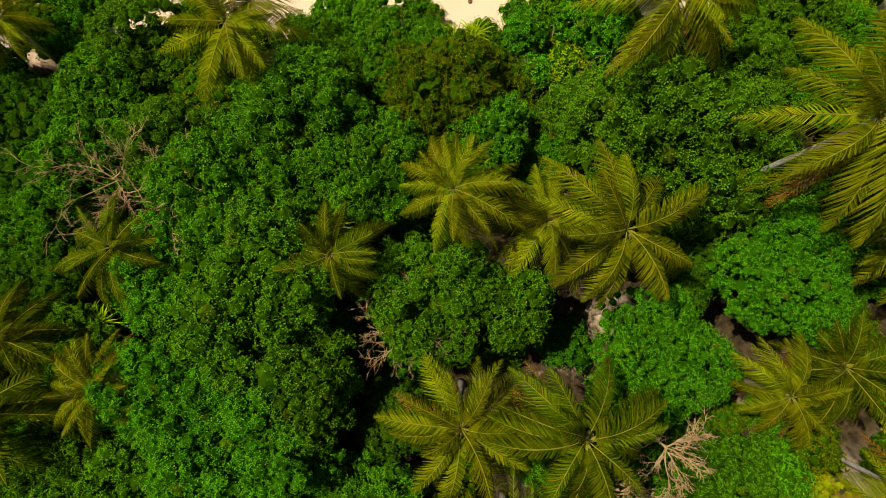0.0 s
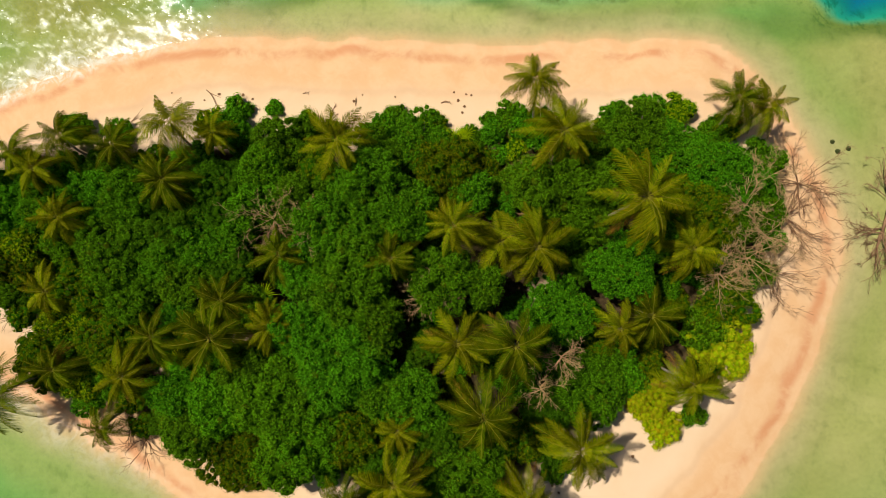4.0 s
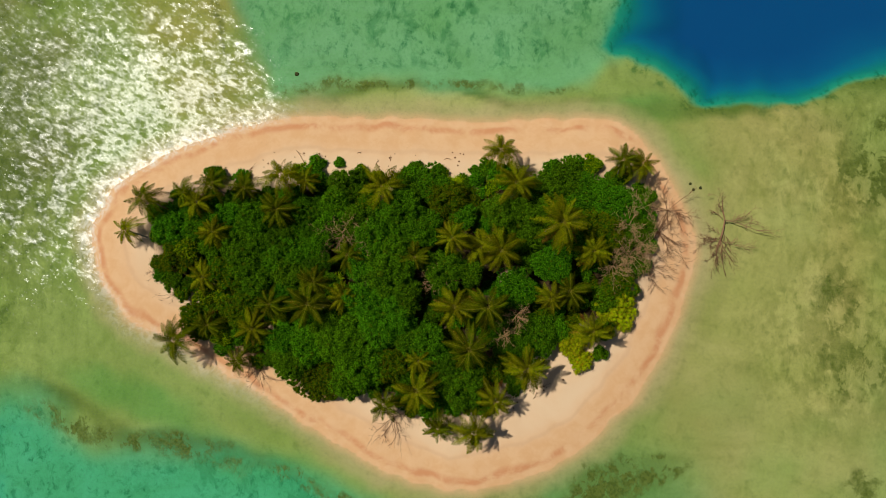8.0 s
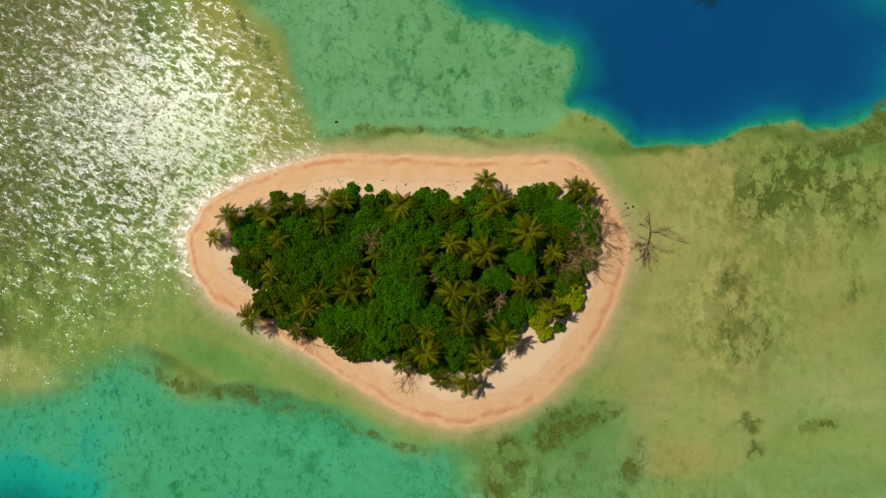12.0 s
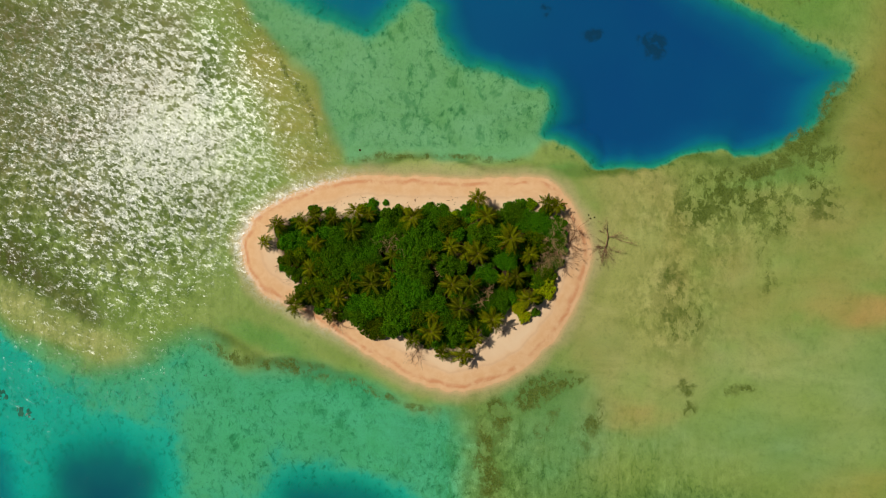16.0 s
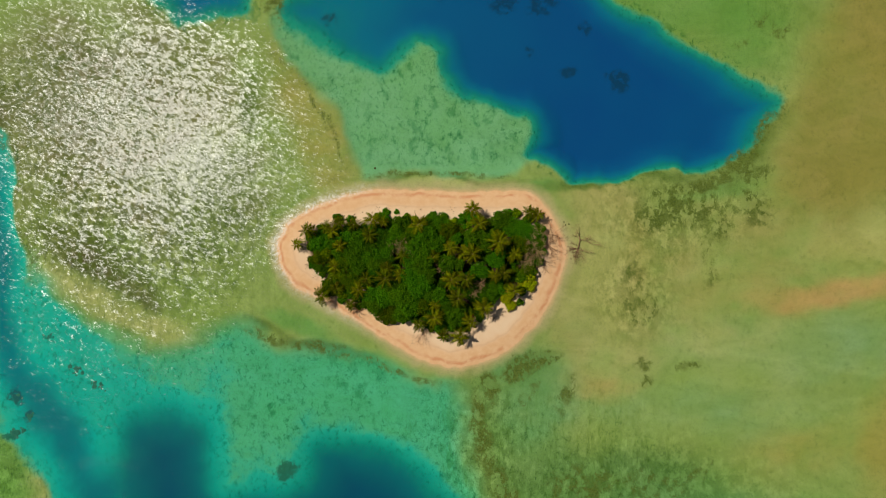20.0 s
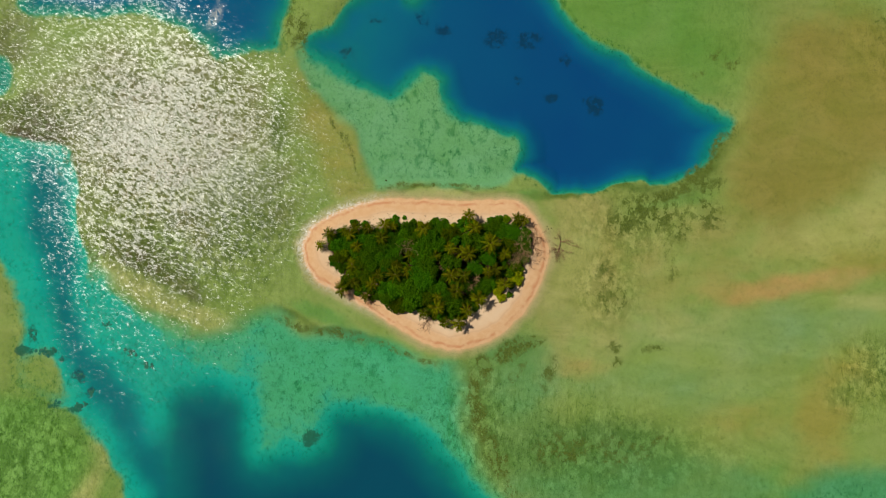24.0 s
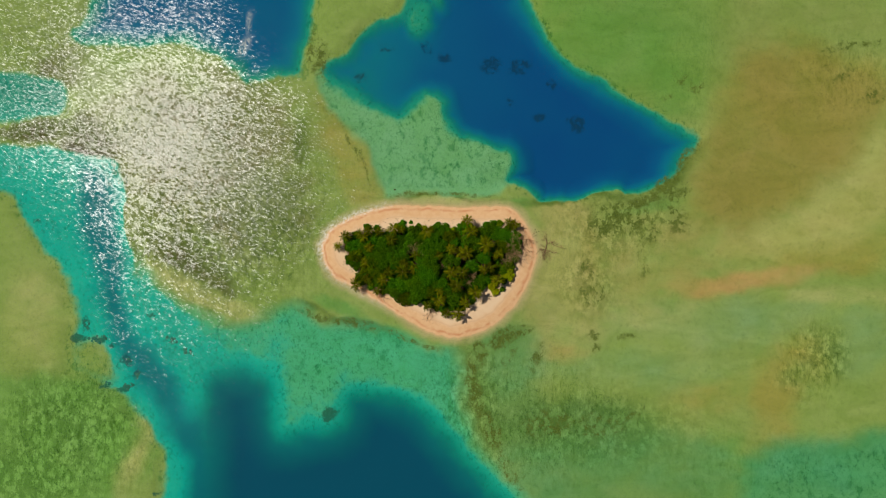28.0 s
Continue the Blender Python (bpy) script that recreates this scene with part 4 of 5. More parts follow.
# ---- dead wood ----
def twigs(rng, start, way, length, thick, level, out):
    """A crooked branch and its side branches, as bars."""
    pts, rad, p, d = [start], [thick], start.copy(), way.copy()
    n = 5 if level else 4
    for i in range(n):
        d = (d + Vector((rng.uniform(-1, 1), rng.uniform(-1, 1), rng.uniform(-0.6, 0.6))) * 0.26).normalized()
        p = p + d * length / n
        p.z = max(p.z, 0.03)
        pts.append(p.copy())
        rad.append(thick * (1 - 0.75 * (i + 1) / n))
        if level and rng.random() < 0.85:
            s = (d + Vector((rng.uniform(-1, 1), rng.uniform(-1, 1), rng.uniform(-0.3, 0.5))) * 0.9).normalized()
            twigs(rng, p.copy(), s, length * rng.uniform(0.35, 0.62), rad[-1] * 0.75 + 0.003, level - 1, out)
    out.append(tube(pts, [r + 0.006 for r in rad], 4 if level > 2 else 3))


def dead_wood(name, x, y, spread, z, mat, seed, branches=8, flat=0.35, aim=None, label="", category="dead tree", thick=0.06, group="", lift=0.5, level=None):
    rng = random.Random(seed)
    root = new(name)
    root.location = (x, y, z)
    v, f = tube([(0, 0, -0.15), (0.05, 0.03, lift * 0.4), (0.0, 0.0, lift)], [thick * 2.2, thick * 1.8, thick * 1.2], 7)
    part("stump", mesh_of("stump", v, f, mat, True), root)
    for i in range(branches):
        a = (i / branches) * 2 * math.pi + rng.uniform(-0.3, 0.3) if aim is None else radians(aim) + rng.uniform(-1.0, 1.0)
        d = Vector((math.cos(a), math.sin(a), rng.uniform(0.05, flat * 1.6))).normalized()
        out = []
        twigs(rng, Vector((0, 0, lift * (0.5 if lift < 1 else rng.uniform(0.7, 1.0)))), d, spread * rng.uniform(0.75, 1.1), thick * rng.uniform(0.7, 1.0), 3 if level is None else level, out)
        v, f = joined(out)
        part("branch", mesh_of("branch", v, f, mat), root)
    return tagged(root, label, category, group)


# ---- the palms, placed to fit the camera's view: crown x, y, reach, height ----
def palms(rows, seed, **more):
    for i, (x, y, spread, top, lx, ly) in enumerate(rows):
        coconut_palm(x, y, spread, top, (lx, ly), dark=(i * 7 + seed // 100) % 5 < (3 if seed in (200, 400, 600) else 1), seed=seed + i, dead=(1, 2, 0, 3)[(i + seed) % 4], **more)


palms([(9.1, 15.8, 3.4, 9, 0.5, -3.0), (11.3, 10.6, 4.1, 11, 0.3, 0.5), (28.2, 14.6, 3.2, 7, 0, -1.5), (31.0, 14.0, 3.1, 6.5, -1.0, -1.5),
       (-9.1, 10.6, 4.1, 9, 0, -0.6), (-24.5, 12.2, 3.7, 9, 0, -1.5), (-21.1, 11.6, 2.6, 7.5, 0.5, -1), (-25.5, 7.1, 3.5, 8, 0, 0)], 100)
palms([(-46.5, 9.0, 3.6, 7.5, 2.0, -1.5), (-50.8, 4.1, 3.0, 4.5, 4.2, -1.5), (-40.5, 9.8, 3.2, 7, 0.8, -1), (-38.2, 8.3, 3.1, 7.5, 0, 0),
       (-36.0, 11.4, 3.2, 7, 0.3, -1.2), (-31.1, 10.8, 3.0, 6.5, 0, -0.8), (-35.6, 3.6, 3.2, 7.5, 0, 0)], 200)
palms([(1.6, 2.5, 3.5, 10, 0.5, 0), (-4.0, -0.4, 3.0, 9.5, 0, 0.5), (8.9, 0.6, 4.4, 11, 0.4, -0.4), (17.5, 4.5, 4.5, 14, -3.6, -2.0),
       (22.9, 0.5, 3.5, 9, 0, 0), (16.3, -6.6, 2.8, 9.5, 0, 0), (19.5, -5.5, 3.8, 8, 0.5, 0)], 300)
palms([(1.9, -7.8, 3.9, 10.7, 0, 0.5), (6.8, -7.8, 4.0, 12.5, 0, 0), (6.0, 1.2, 3.5, 7.6, 0.5, 0), (-19.4, -4.2, 3.4, 9, 0, 0), (-9.2, -17.6, 2.8, 6.2, 0, 0), (-3.6, -16.2, 3.0, 7, 0, 0), (-14.2, 0.0, 3.3, 9, 0, 0), (-14.9, -6.5, 3.0, 9, 0, 0),
       (-20.1, -7.5, 4.7, 9.5, 0, 0.6), (-26.6, -7.6, 3.2, 7, 0, 0)], 400)
palms([(4.2, -14.0, 4.4, 11.5, 0, 0.5), (22.7, -11.5, 3.5, 9, -1.5, 1.0), (12.7, -17.2, 4.2, 9.5, -1.0, 1.2), (8.1, -22.1, 3.6, 8, -2.2, 3.6),
       (4.9, -26.9, 3.9, 7.5, -0.4, 2.2), (-0.6, -26.7, 3.0, 5.5, 0, 1.5), (-3.7, -20.4, 4.2, 9, 0, 0.8)], 500)
palms([(-8.8, -23.0, 3.2, 6.5, 0, 1), (-37.6, -3.4, 3.3, 6, 0, 0), (-41.7, -13.1, 4.2, 6.5, 2.0, 1.5), (-36.9, -10.9, 3.1, 5.5, 0, 0.5),
       (-29.4, -11.3, 3.6, 7, 0, 0), (-32.5, -16.6, 2.6, 4.5, 0.3, 1)], 600)


# ---- the broadleaf trees: x, y, reach, height and leaves ----
def trees(rows, seed):
    for i, (x, y, spread, top, leaves) in enumerate(rows):
        broadleaf_tree(x, y - (1.0 if y > 10 else 0.3 if y > 8 else 0.0), spread * (0.92 if y > 8 else 1.03), top, leaves.strip("*"), seed + i, smooth=leaves.endswith("*"))


trees([(-20.9, 13.6, 2.6, 4.5, "green"), (-15.1, 11.7, 4.1, 5.5, "green"), (-17.0, 8.3, 3.2, 6.5, "fresh"), (-6.6, 12.9, 2.3, 4, "green"), (-1.8, 12.1, 4.3, 5, "green*"),
       (0.8, 9.0, 4.0, 6, "olive"), (-11.5, 8.5, 2.6, 5.5, "olive"), (-17.6, 4.7, 2.9, 7, "fresh"), (-21.3, 6.1, 4.1, 7, "deep*"), (15.7, 10.8, 3.9, 6, "green"),
       (20.2, 12.9, 4.1, 5.5, "green*"), (23.1, 10.7, 4.0, 6, "green*"), (26.1, 8.5, 4.1, 6.5, "green*"), (29.2, 7.0, 3.7, 6, "green*"), (31.7, 9.7, 2.6, 4.5, "green"), (9.5, 14.0, 2.5, 4, "fresh")], 1000)
trees([(-6.1, 6.2, 4.1, 8, "green"), (-2.5, 4.1, 3.1, 7.5, "green"), (-5.6, 9.3, 3.0, 6, "green"), (-9.4, 2.7, 4.2, 9, "green"), (-8.2, -2.4, 5.4, 10, "green"),
       (-12.2, -1.4, 3.1, 9, "green"), (0.3, -2.2, 3.5, 9, "green"), (4.3, -2.7, 2.2, 8, "green"), (12.3, 4.9, 5.7, 9, "green"), (9.0, 7.4, 2.3, 6, "green"),
       (16.9, -1.3, 3.2, 10, "green*"), (11.2, -5.2, 3.4, 9.5, "green*"), (24.6, 3.4, 3.9, 7, "olive"), (30.4, 4.2, 3.1, 5.5, "green*")], 1100)
trees([(-12.0, -7.1, 3.5, 9.5, "green"), (-8.5, -9.5, 4.6, 10, "green"), (-5.6, -6.5, 3.0, 9.5, "green"), (-2.5, -13.8, 3.6, 8, "green"), (3.0, -20.0, 4.0, 7.5, "green"),
       (-14.8, -13.3, 4.5, 9, "fresh"), (-12.1, -16.6, 4.0, 8, "fresh"), (-20.7, -14.0, 3.8, 7, "fresh"), (-17.8, -10.7, 2.9, 7.5, "green"), (-23.8, -16.8, 3.4, 6, "green"),
       (-19.6, -19.5, 4.2, 5, "olive*"), (-15.0, -19.5, 3.4, 6, "fresh"), (-25.1, -13.3, 2.8, 6, "green"), (-8.1, -16.6, 3.5, 7, "olive")], 1200)
trees([(-44.2, 6.6, 2.6, 4.0, "green"), (-41.2, 7.6, 2.4, 4.5, "deep"), (-37.4, 9.2, 2.3, 4.5, "green"), (-33.2, 9.4, 2.6, 4.8, "green"), (-28.4, 10.2, 2.5, 4.6, "deep"), (-24.2, 9.8, 2.5, 5.0, "green"), (-46.0, 3.6, 2.0, 3.2, "olive"), (-46.8, 7.2, 2.0, 3.4, "green"), (-44.0, 0.8, 2.0, 3.0, "olive"), (-39.6, -12.2, 1.9, 2.8, "olive"), (-37.6, -9.0, 2.0, 3.0, "green"), (-36.2, -6.2, 2.0, 3.2, "lime"), (-33.6, -12.4, 2.2, 3.6, "green"),
       (-40.6, 1.6, 2.2, 5.6, "lime"), (-38.4, -6.4, 2.0, 3.8, "lime"), (-35.4, -12.6, 1.9, 4.0, "lime"), (-36.6, 1.2, 2.0, 6.4, "fresh")], 1340)
trees([(5.0, 9.6, 1.7, 3.2, "olive"), (7.2, 7.2, 1.9, 3.8, "green"), (6.4, 11.6, 1.5, 2.6, "fresh"), (-13.2, 5.4, 2.9, 7, "green"), (-20.0, 1.6, 2.6, 6.8, "green"), (-19.4, -1.6, 2.6, 6.8, "deep"),
       (3.4, 6.2, 2.2, 6.0, "green"), (20.6, 1.6, 2.4, 7.0, "green"), (13.4, -0.6, 2.2, 7.0, "deep"), (-1.5, -8.6, 2.2, 6.0, "deep"), (10.5, -14.8, 2.4, 5.0, "deep"), (8.0, -18.0, 2.2, 4.5, "olive"), (-5.2, -18.4, 2.6, 6.0, "deep")], 1350)
trees([(-17.8, -4.9, 2.5, 8, "green"), (14.7, -12.6, 3.9, 6.5, "green*"), (-6.0, -12.3, 2.7, 8.5, "green"), (0.1, -16.6, 3.1, 6.5, "deep"), (-30.6, 0.1, 5.1, 8, "green*"),
       (-26.6, 0.0, 3.5, 7, "green"), (-23.2, 1.4, 3.4, 7, "green"), (-23.7, -2.7, 3.2, 7, "green"), (-42.8, 3.7, 3.9, 5.5, "green"), (-38.1, 5.1, 3.4, 6, "green"),
       (-42.1, 0.1, 3.2, 5, "olive"), (-34.4, 5.8, 3.0, 6, "green"), (-29.6, 5.7, 3.5, 7, "green"), (-25.2, 2.8, 2.9, 7, "deep"), (-32.5, -8.6, 3.9, 5, "olive*")], 1300)
trees([(-34.1, -2.7, 3.2, 6.5, "olive"), (-24.9, -6.3, 2.8, 6, "deep"), (-29.0, -3.4, 3.2, 6.5, "green"), (16.8, -12.0, 2.4, 4.5, "green*"), (20.5, -13.6, 2.6, 4.0, "yellow"), (22.0, -16.6, 2.1, 3.3, "yellow"),
       (25.3, -7.0, 2.2, 5.0, "fresh"), (28.2, -8.7, 3.2, 4.0, "yellow"), (25.2, -15.5, 1.3, 2.6, "fresh"), (28.0, -4.6, 3.0, 5, "olive"), (-40.4, -10.0, 2.9, 3.5, "olive"), (18.6, -11.8, 2.0, 4.6, "fresh"), (26.0, -8.4, 2.0, 4.4, "yellow")], 1400)
trees([(-37.5, 14.3, 2.0, 3, "green"), (-33.1, 13.9, 1.8, 2.6, "fresh"), (-23.4, 14.7, 2.0, 3, "lime"), (-21.1, 15.6, 1.7, 2.4, "fresh"), (-13.5, 14.4, 1.9, 2.8, "fresh"), (-10.5, 13.7, 1.7, 2.4, "lime"), (-5.5, 14.2, 2.0, 2.6, "fresh"), (-0.6, 14.4, 2.0, 2.6, "lime"), (-2.8, 13.7, 1.8, 2.4, "fresh"), (1.4, 12.0, 2.0, 3, "lime"), (11.1, 13.5, 2.0, 3, "green"), (17.9, 15.1, 2.0, 3, "green"), (21.3, 15.8, 2.1, 3, "fresh"), (24.2, 15.9, 2.0, 2.8, "lime"), (29.4, 14.2, 1.7, 2.4, "lime"), (27.0, 12.6, 1.9, 2.8, "green"), (7.8, 11.9, 1.6, 2.2, "lime")], 1450)
for i, (x, y, spread, top) in enumerate([(-17.0, 15.5, 1.0, 1.6), (28.1, 12.7, 1.9, 2.5), (7.4, 14.3, 1.9, 2.5), (-35.7, -14.5, 1.9, 2.5), (-20.7, 15.4, 1.5, 2.2), (-4.5, 14.4, 1.5, 2.2), (5.2, 14.1, 1.0, 1.5)]):
    broadleaf_tree(x, y, spread, top, "fresh" if i % 2 == 0 else "green", 1500 + i, "low round green shrub on the sand", kind="shrub")

# ---- screw pines: stilted stems with tufts of strap leaves ----
def tuft_mesh(seed):
    rng = random.Random(seed)
    pieces = []
    for i in range(46):
        a, up = i * 2.39996, 1.25 - 1.25 * i / 46 + rng.uniform(-0.12, 0.12)
        out, side, length = Vector((math.cos(a), math.sin(a), 0)), Vector((-math.sin(a), math.cos(a), 0)), rng.uniform(0.85, 1.15)
        spine = [out * 0.03, out * (0.45 * math.cos(up)) * length + Vector((0, 0, 0.45 * math.sin(up) * length)),
                 out * (0.78 * math.cos(up) + 0.05) * length + Vector((0, 0, 0.66 * math.sin(up) * length - 0.05)), out * (0.98 * math.cos(up) + 0.12) * length + Vector((0, 0, 0.60 * math.sin(up) * length - 0.24))]
        v = []
        for p, w in zip(spine[:3], (0.030, 0.036, 0.024)):
            v += [p - side * w, p + side * w]
        pieces.append((v + [spine[3]], [(0, 1, 3, 2), (2, 3, 5, 4), (4, 5, 6)]))
    v, f = joined(pieces)
    return mesh_of("tuft", v, f, LEAF_FRESH)


TUFTS = [tuft_mesh(s) for s in (41, 42)]


def screw_pine(x, y, top, seed):
    rng = random.Random(seed)
    fz = floor_at(x, y) - 0.1
    root = new("screw_pine")
    root.location = (x, y, fz)
    rise = top - fz - 0.7
    v, f = tube([(0, 0, 0), (0.08, 0.05, rise * 0.5), (0, 0, rise * 0.75)], [0.10, 0.08, 0.07], 7)
    part("trunk", mesh_of("trunk", v, f, BARK_TREE, True), root, "grey brown trunk")
    for i in range(5):
        a = i * 1.2566 + rng.uniform(-0.3, 0.3)
        tip = Vector((0.75 * math.cos(a), 0.75 * math.sin(a), rise + rng.uniform(-0.3, 0.3))) if i else Vector((0, 0, rise + 0.4))
        v, f = tube([(0, 0, rise * 0.7), tip * 0.5 + Vector((0, 0, rise * 0.42)), tip], [0.06, 0.05, 0.04], 5)
        part("limb", mesh_of("limb", v, f, BARK_TREE, True), root)
        size = rng.uniform(0.95, 1.3)
        part("tuft", TUFTS[i % 2], root, m=Matrix.Translation(tip) @ Matrix.Rotation(rng.uniform(0, 6), 4, "Z") @ Matrix.Rotation(rng.uniform(0, 0.35), 4, "X") @ Matrix.Scale(size, 4), mat=LEAF_LIME if rng.random() < 0.3 else None)
    return tagged(root, "bright green screw pine with tufts of strap leaves", "screw pine", "screw pines in the thicket")


for i, (x, y, top) in enumerate([(-23.6, 1.7, 5.0), (-14.7, 6.7, 4.0), (-1.3, 9.5, 3.0), (2.3, 11.6, 3.0), (2.4, 3.4, 5.0), (-24.3, 2.4, 6.0), (-25.3, 9.8, 4.0), (-16.6, -4.2, 6.0), (-4.7, 1.2, 6.0), (-25.5, -10.7, 4.0)]):
    screw_pine(x, y, top + 0.6, 700 + i)

# ---- dead trees on the beach and dry wood in the thicket ----
for i, (x, y, spread, up) in enumerate([(36.6, 7.5, 4.6, 0), (35.0, 4.0, 4.0, 0), (33.2, -1.5, 3.6, 0)]):
    dead_wood("dead_tree", x, y, spread, floor_at(x, y), WOOD_BROWN, 30 + i, 8, 0.5, label="bare brown fallen tree on the pale beach", group="dead trees on the beach")
for i, (x, y, spread, up) in enumerate([(29.9, -0.2, 3.4, 3.4), (31.9, 7.6, 2.8, 3.8), (29.2, 4.7, 2.8, 4.6), (-15.6, 3.6, 2.9, 5.2), (11.3, -9.2, 1.8, 6.8), (-0.9, -4.0, 1.9, 5.6), (9.8, -12.5, 1.6, 4.6), (-12.6, 2.6, 2.6, 5.4), (26.6, -1.8, 2.2, 4.6), (31.4, 2.0, 2.8, 3.6)]):
    dead_wood("bare_branches", x, y, spread, floor_at(x, y), WOOD_BLEACHED, 40 + i, 10, 0.5, thick=0.040, label="bleached bare branches standing out of the thicket", group="bleached branches", lift=up)
for i, (x, y, spread) in enumerate([(-41.6, -5.3, 3.7), (-46.1, -1.9, 2.4), (-8.0, -26.0, 4.0), (-30.0, -18.6, 3.2), (7.3, 4.8, 2.5), (-34.6, -4.9, 3.0), (6.0, 8.6, 2.3), (7.0, 11.2, 1.9), (-43.6, 0.4, 2.2), (-31.6, -17.0, 2.4)]):
    dead_wood("dead_shrub", x, y, spread, floor_at(x, y), WOOD_BROWN, 60 + i, 9, 0.35, level=2, label="dry brown leafless shrub at the wood's edge", category="dead shrub", group="dead shrubs")

# ---- the tree that fell into the shallows ----
def fallen_tree(x, y):
    rng = random.Random(81)
    z = floor_at(x, y) + 0.25
    root = new("fallen_tree")
    root.location = (x, y, z)
    v, f = tube([(0, 0, 0.25), (0.4, 1.7, 0.45), (0.7, 3.3, 0.5), (0.45, 5.2, 0.35), (0.5, 7.6, 0.1)], [0.17, 0.14, 0.11, 0.07, 0.02], 7)
    part("trunk", mesh_of("trunk", v, f, WOOD_DRIFT, True), root)
    for start, aim, length, thick in [((0.7, 3.3, 0.5), -8, 5.2, 0.10), ((0.6, 2.9, 0.45), 20, 3.6, 0.06), ((0.1, 0.6, 0.3), 215, 2.6, 0.06), ((0.1, 0.8, 0.3), 245, 2.6, 0.06), ((0.2, 1.0, 0.3), 150, 2.0, 0.05), ((0.2, 1.2, 0.35), 340, 2.4, 0.05), ((0.5, 4.2, 0.4), 100, 3.4, 0.05), ((0.4, 3.6, 0.4), 140, 2.2, 0.05),
                                      ((0, 0, 0.25), 205, 3.2, 0.09), ((0, 0, 0.25), 232, 3.8, 0.09), ((0, 0, 0.25), 258, 3.6, 0.09), ((0, 0, 0.25), 282, 4.0, 0.09), ((0, 0, 0.25), 306, 4.2, 0.09), ((0, 0.4, 0.25), 180, 2.4, 0.07), ((0, 0, 0.25), 330, 3.4, 0.08)]:
        a = radians(aim + rng.uniform(-6, 6))
        out = []
        twigs(rng, Vector(start), Vector((math.cos(a), math.sin(a), rng.uniform(-0.02, 0.12))).normalized(), length, thick * 0.75, 3, out)
        v, f = joined(out)
        part("branch", mesh_of("branch", v, f, WOOD_DRIFT), root)
    return tagged(root, "bare brown fallen tree lying in clear shallow water", "dead tree")


fallen_tree(45.3, 2.6)

# ---- undergrowth between the trunks: shrubs added at random to fill gaps between crowns ----
def inside_wood(x, y, margin):
    return float(edge(rounded(WOOD), np.array([[x]], float), np.array([[y]], float))[0, 0]) > margin


pick = random.Random(77)
grown = 0
for attempt in range(3600):
    x, y = pick.uniform(-46, 33), pick.uniform(-25, 13)
    if grown < 85 and all(math.hypot(x - a, y - b) > r + 0.4 for a, b, r in STANDING) and inside_wood(x, y, 0.4):
        broadleaf_tree(x, y, pick.uniform(1.3, 2.1), pick.uniform(2.0, 4.0), pick.choice(("deep", "green", "green", "olive")), 1700 + grown, "dark green shrub in the undergrowth of the wood", kind="shrub")
        grown += 1

# ---- small things on the sand ----
pick = random.Random(5)


def driftwood(x, y, length, turn, seed):
    rng = random.Random(seed)
    out = []
    twigs(rng, Vector((-length / 2, 0, 0.06)), Vector((1, 0, 0)), length, 0.05, 1, out)
    v, f = joined(out)
    ob = new("driftwood", mesh_of("driftwood", v, f, WOOD_BROWN))
    ob.matrix_world = pose(x, y, floor_at(x, y), 0, 0, turn)
    return tagged(ob, "dark crooked driftwood branch lying on the sand", "driftwood", "driftwood on the beach")


for i, (x, y, length, turn) in enumerate([(-23.3, 16.9, 2.6, -35), (-32.0, 14.8, 1.6, 65), (0.7, 16.2, 0.9, 20), (-13.9, 17.2, 0.6, 0), (-8.5, 16.2, 0.8, 70), (16.2, -20.8, 1.5, 20), (15.1, -22.6, 1.3, 30), (21.9, -17.3, 1.8, 5), (-10.8, 15.5, 0.8, 40), (-45.0, -3.2, 2.0, -40)]):
    driftwood(x, y, length, turn, 900 + i)


def husk(x, y, size, seed):
    rng = random.Random(seed)
    bm = bmesh.new()
    bmesh.ops.create_icosphere(bm, subdivisions=1, radius=size)
    for v in bm.verts:
        v.co *= rng.uniform(0.75, 1.2)
        v.co.z *= 0.6
    me = bpy.data.meshes.new("coconut_husk")
    bm.to_mesh(me)
    bm.free()
    me.materials.append(WOOD_BROWN)
    ob = new("coconut_husk", me)
    ob.location = (x, y, floor_at(x, y) + size * 0.3)
    return tagged(ob, "dry brown coconut husk lying on the sand", "coconut husk", "husks on the beach")


for i in range(26):
    x = pick.uniform(-30, 4)
    husk(x, 14.9 + 2.6 * pick.random() ** 2, pick.uniform(0.09, 0.2), 950 + i)
for i in range(16):
    t = pick.random()
    husk(10 + 14 * t + pick.uniform(-1, 1), -24.5 + 8.5 * t + pick.uniform(-1, 0.4), pick.uniform(0.09, 0.2), 990 + i)


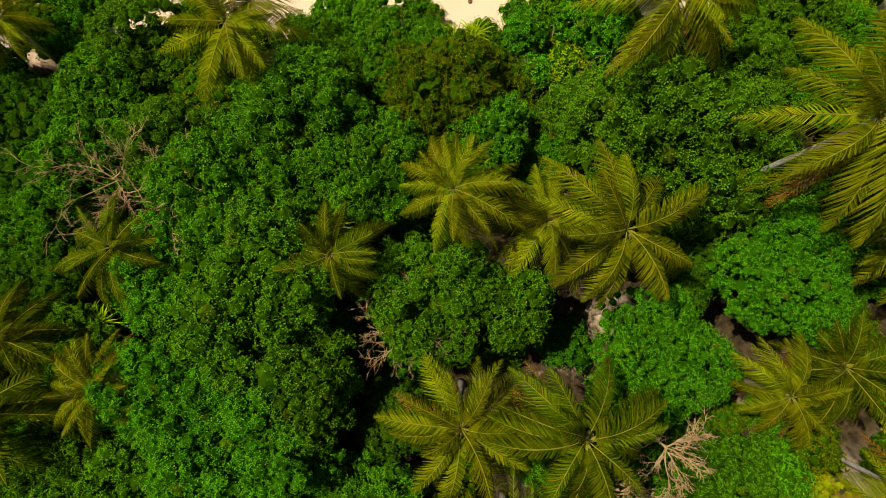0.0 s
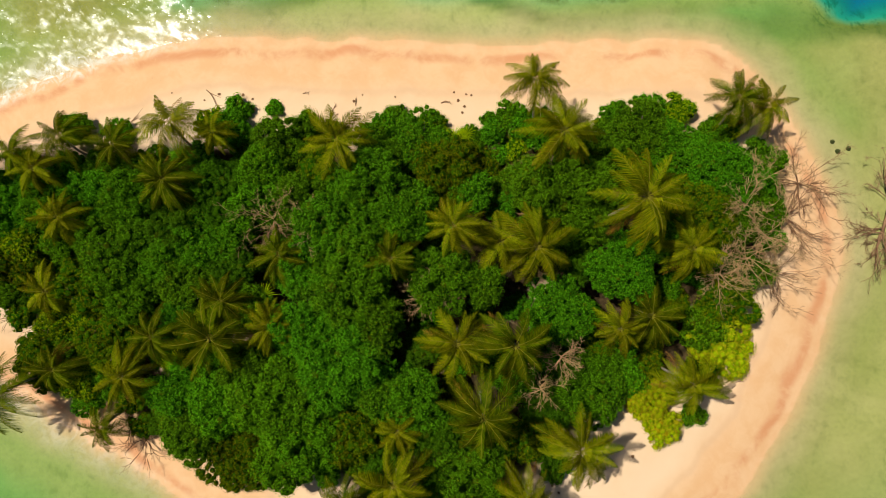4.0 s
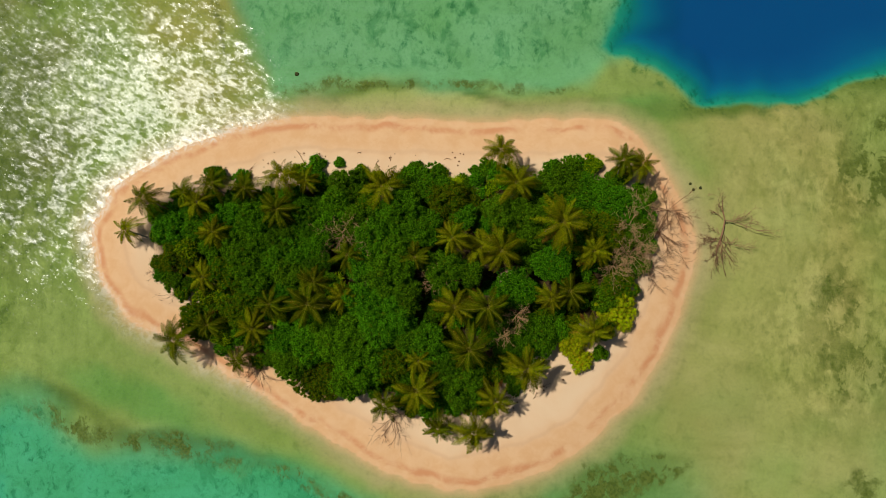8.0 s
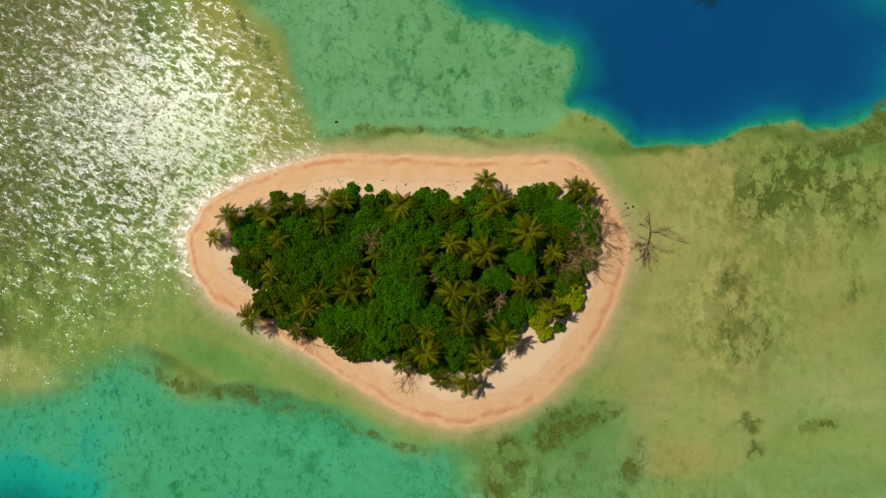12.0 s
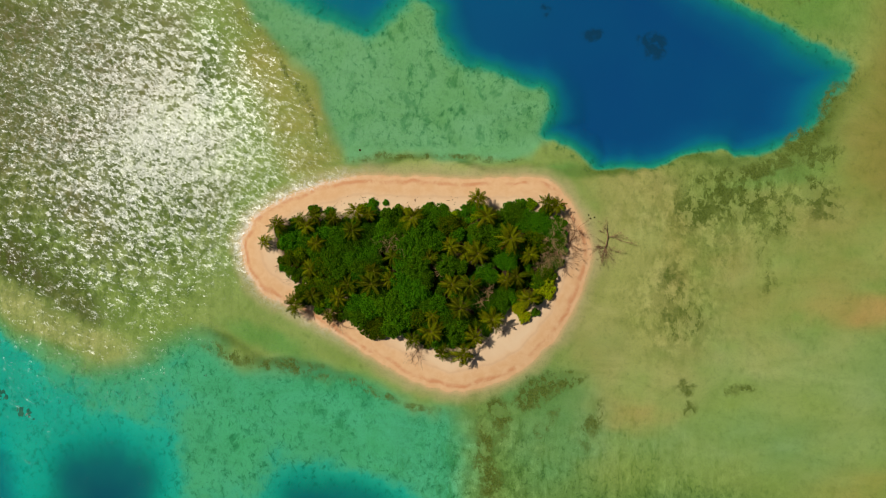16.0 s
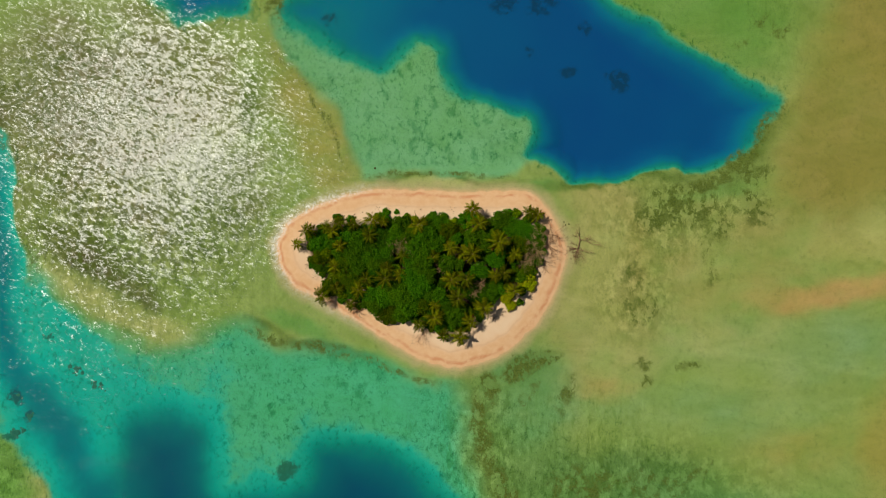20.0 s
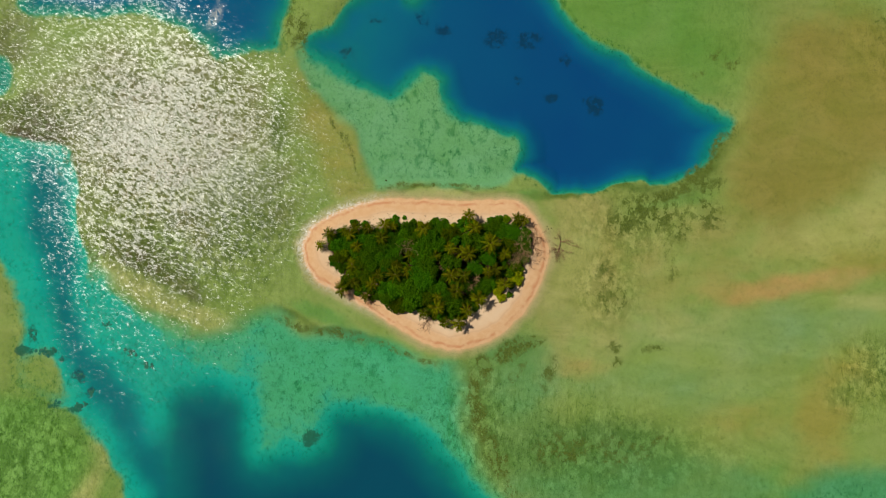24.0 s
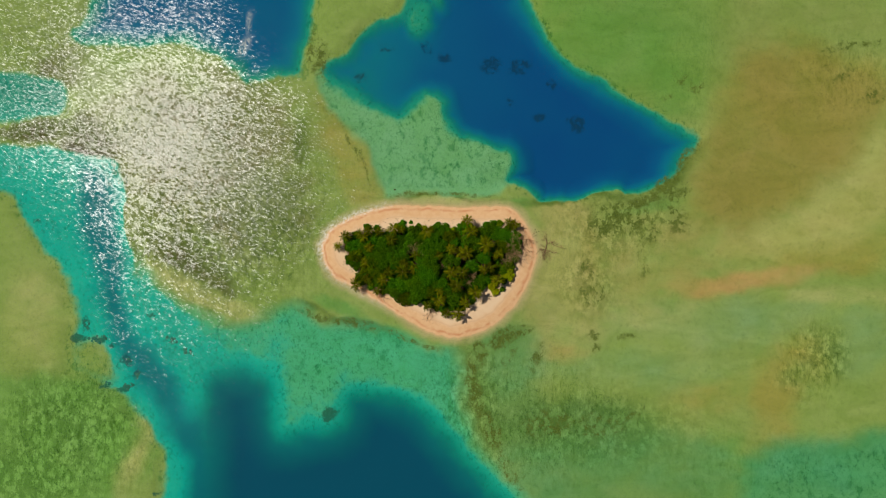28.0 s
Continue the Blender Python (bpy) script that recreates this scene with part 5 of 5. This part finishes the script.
def reef_stone(x, y, size, seed):
    bm = bmesh.new()
    bmesh.ops.create_icosphere(bm, subdivisions=2, radius=size)
    for v in bm.verts:
        v.co *= 1 + 0.35 * noise.noise(v.co * 2.1 + Vector((seed, 0, 0)))
        v.co.z *= 0.7
    me = bpy.data.meshes.new("reef_stone")
    bm.to_mesh(me)
    bm.free()
    me.materials.append(STONE)
    ob = new("reef_stone", me)
    ob.location = (x, y, floor_at(x, y) + size * 0.25)
    return tagged(ob, "dark weedy stone standing in the shallow water", "stone", "stones off the beach")


n = Nodes("weedy_stone")
STONE = n.done(n.solid(n.mix(n.span(n.noise(3.0, 5.0), 0.35, 0.65), (0.030, 0.038, 0.010), (0.090, 0.095, 0.030)), 0.9, spec=0.1))


def coral_head(x, y, size, seed):
    rng = random.Random(300 + seed)
    bm = bmesh.new()
    for k in range(16):
        r = size * rng.uniform(0.16, 0.42)
        at = Vector((rng.gauss(0, 0.55) * size, rng.gauss(0, 0.42) * size, 0))
        for v in bmesh.ops.create_icosphere(bm, subdivisions=2, radius=1.0)["verts"]:
            d = v.co.copy()
            v.co = at + d * r * (1 + 0.6 * noise.noise(d * 1.7 + at + Vector((seed, k, 0))))
            # flattened to fit the view from above
            v.co.z *= 0.12
    me = bpy.data.meshes.new("coral_head")
    bm.to_mesh(me)
    bm.free()
    me.materials.append(CORAL)
    ob = new("coral_head", me)
    z = floor_at(x, y)
    ob.location = (x, y, z - size * 0.03)
    return tagged(ob, "flattened dark green coral head on the pale sea bed", "coral head", "coral heads in the channel")


# blue-green to match the bed: the water's tint put into the coral's colour
n = Nodes("living_coral")
CORAL = n.done(n.solid(n.mix(n.span(n.noise(1.2, 6.0, 0.7), 0.35, 0.65), (0.018, 0.125, 0.085), (0.050, 0.200, 0.125)), 0.95, n.bump(n.noise(2.5, 5.0, 0.7), 0.3, 0.1), spec=0.0))
for i, (x, y, size) in enumerate([(-130, -40, 2.6), (-132.5, -38.6, 1.4), (-121.5, -45, 2.3), (-124, -43.5, 1.2), (-152, -62, 2.4), (-149, -61, 1.3), (-161, -60.5, 1.8), (-172, -32, 2.2), (-167, -40, 2.4), (-163, -39, 1.7), (-151, -49, 1.8), (-147, -56, 1.9), (-140, -28, 1.6)]):
    coral_head(x, y, size, i)
for i, (x, y, size) in enumerate([(40.7, 12.0, 0.24), (41.3, 11.0, 0.28), (42.4, 11.3, 0.26), (-24.9, 31.2, 0.35)]):
    reef_stone(x, y, size, i)
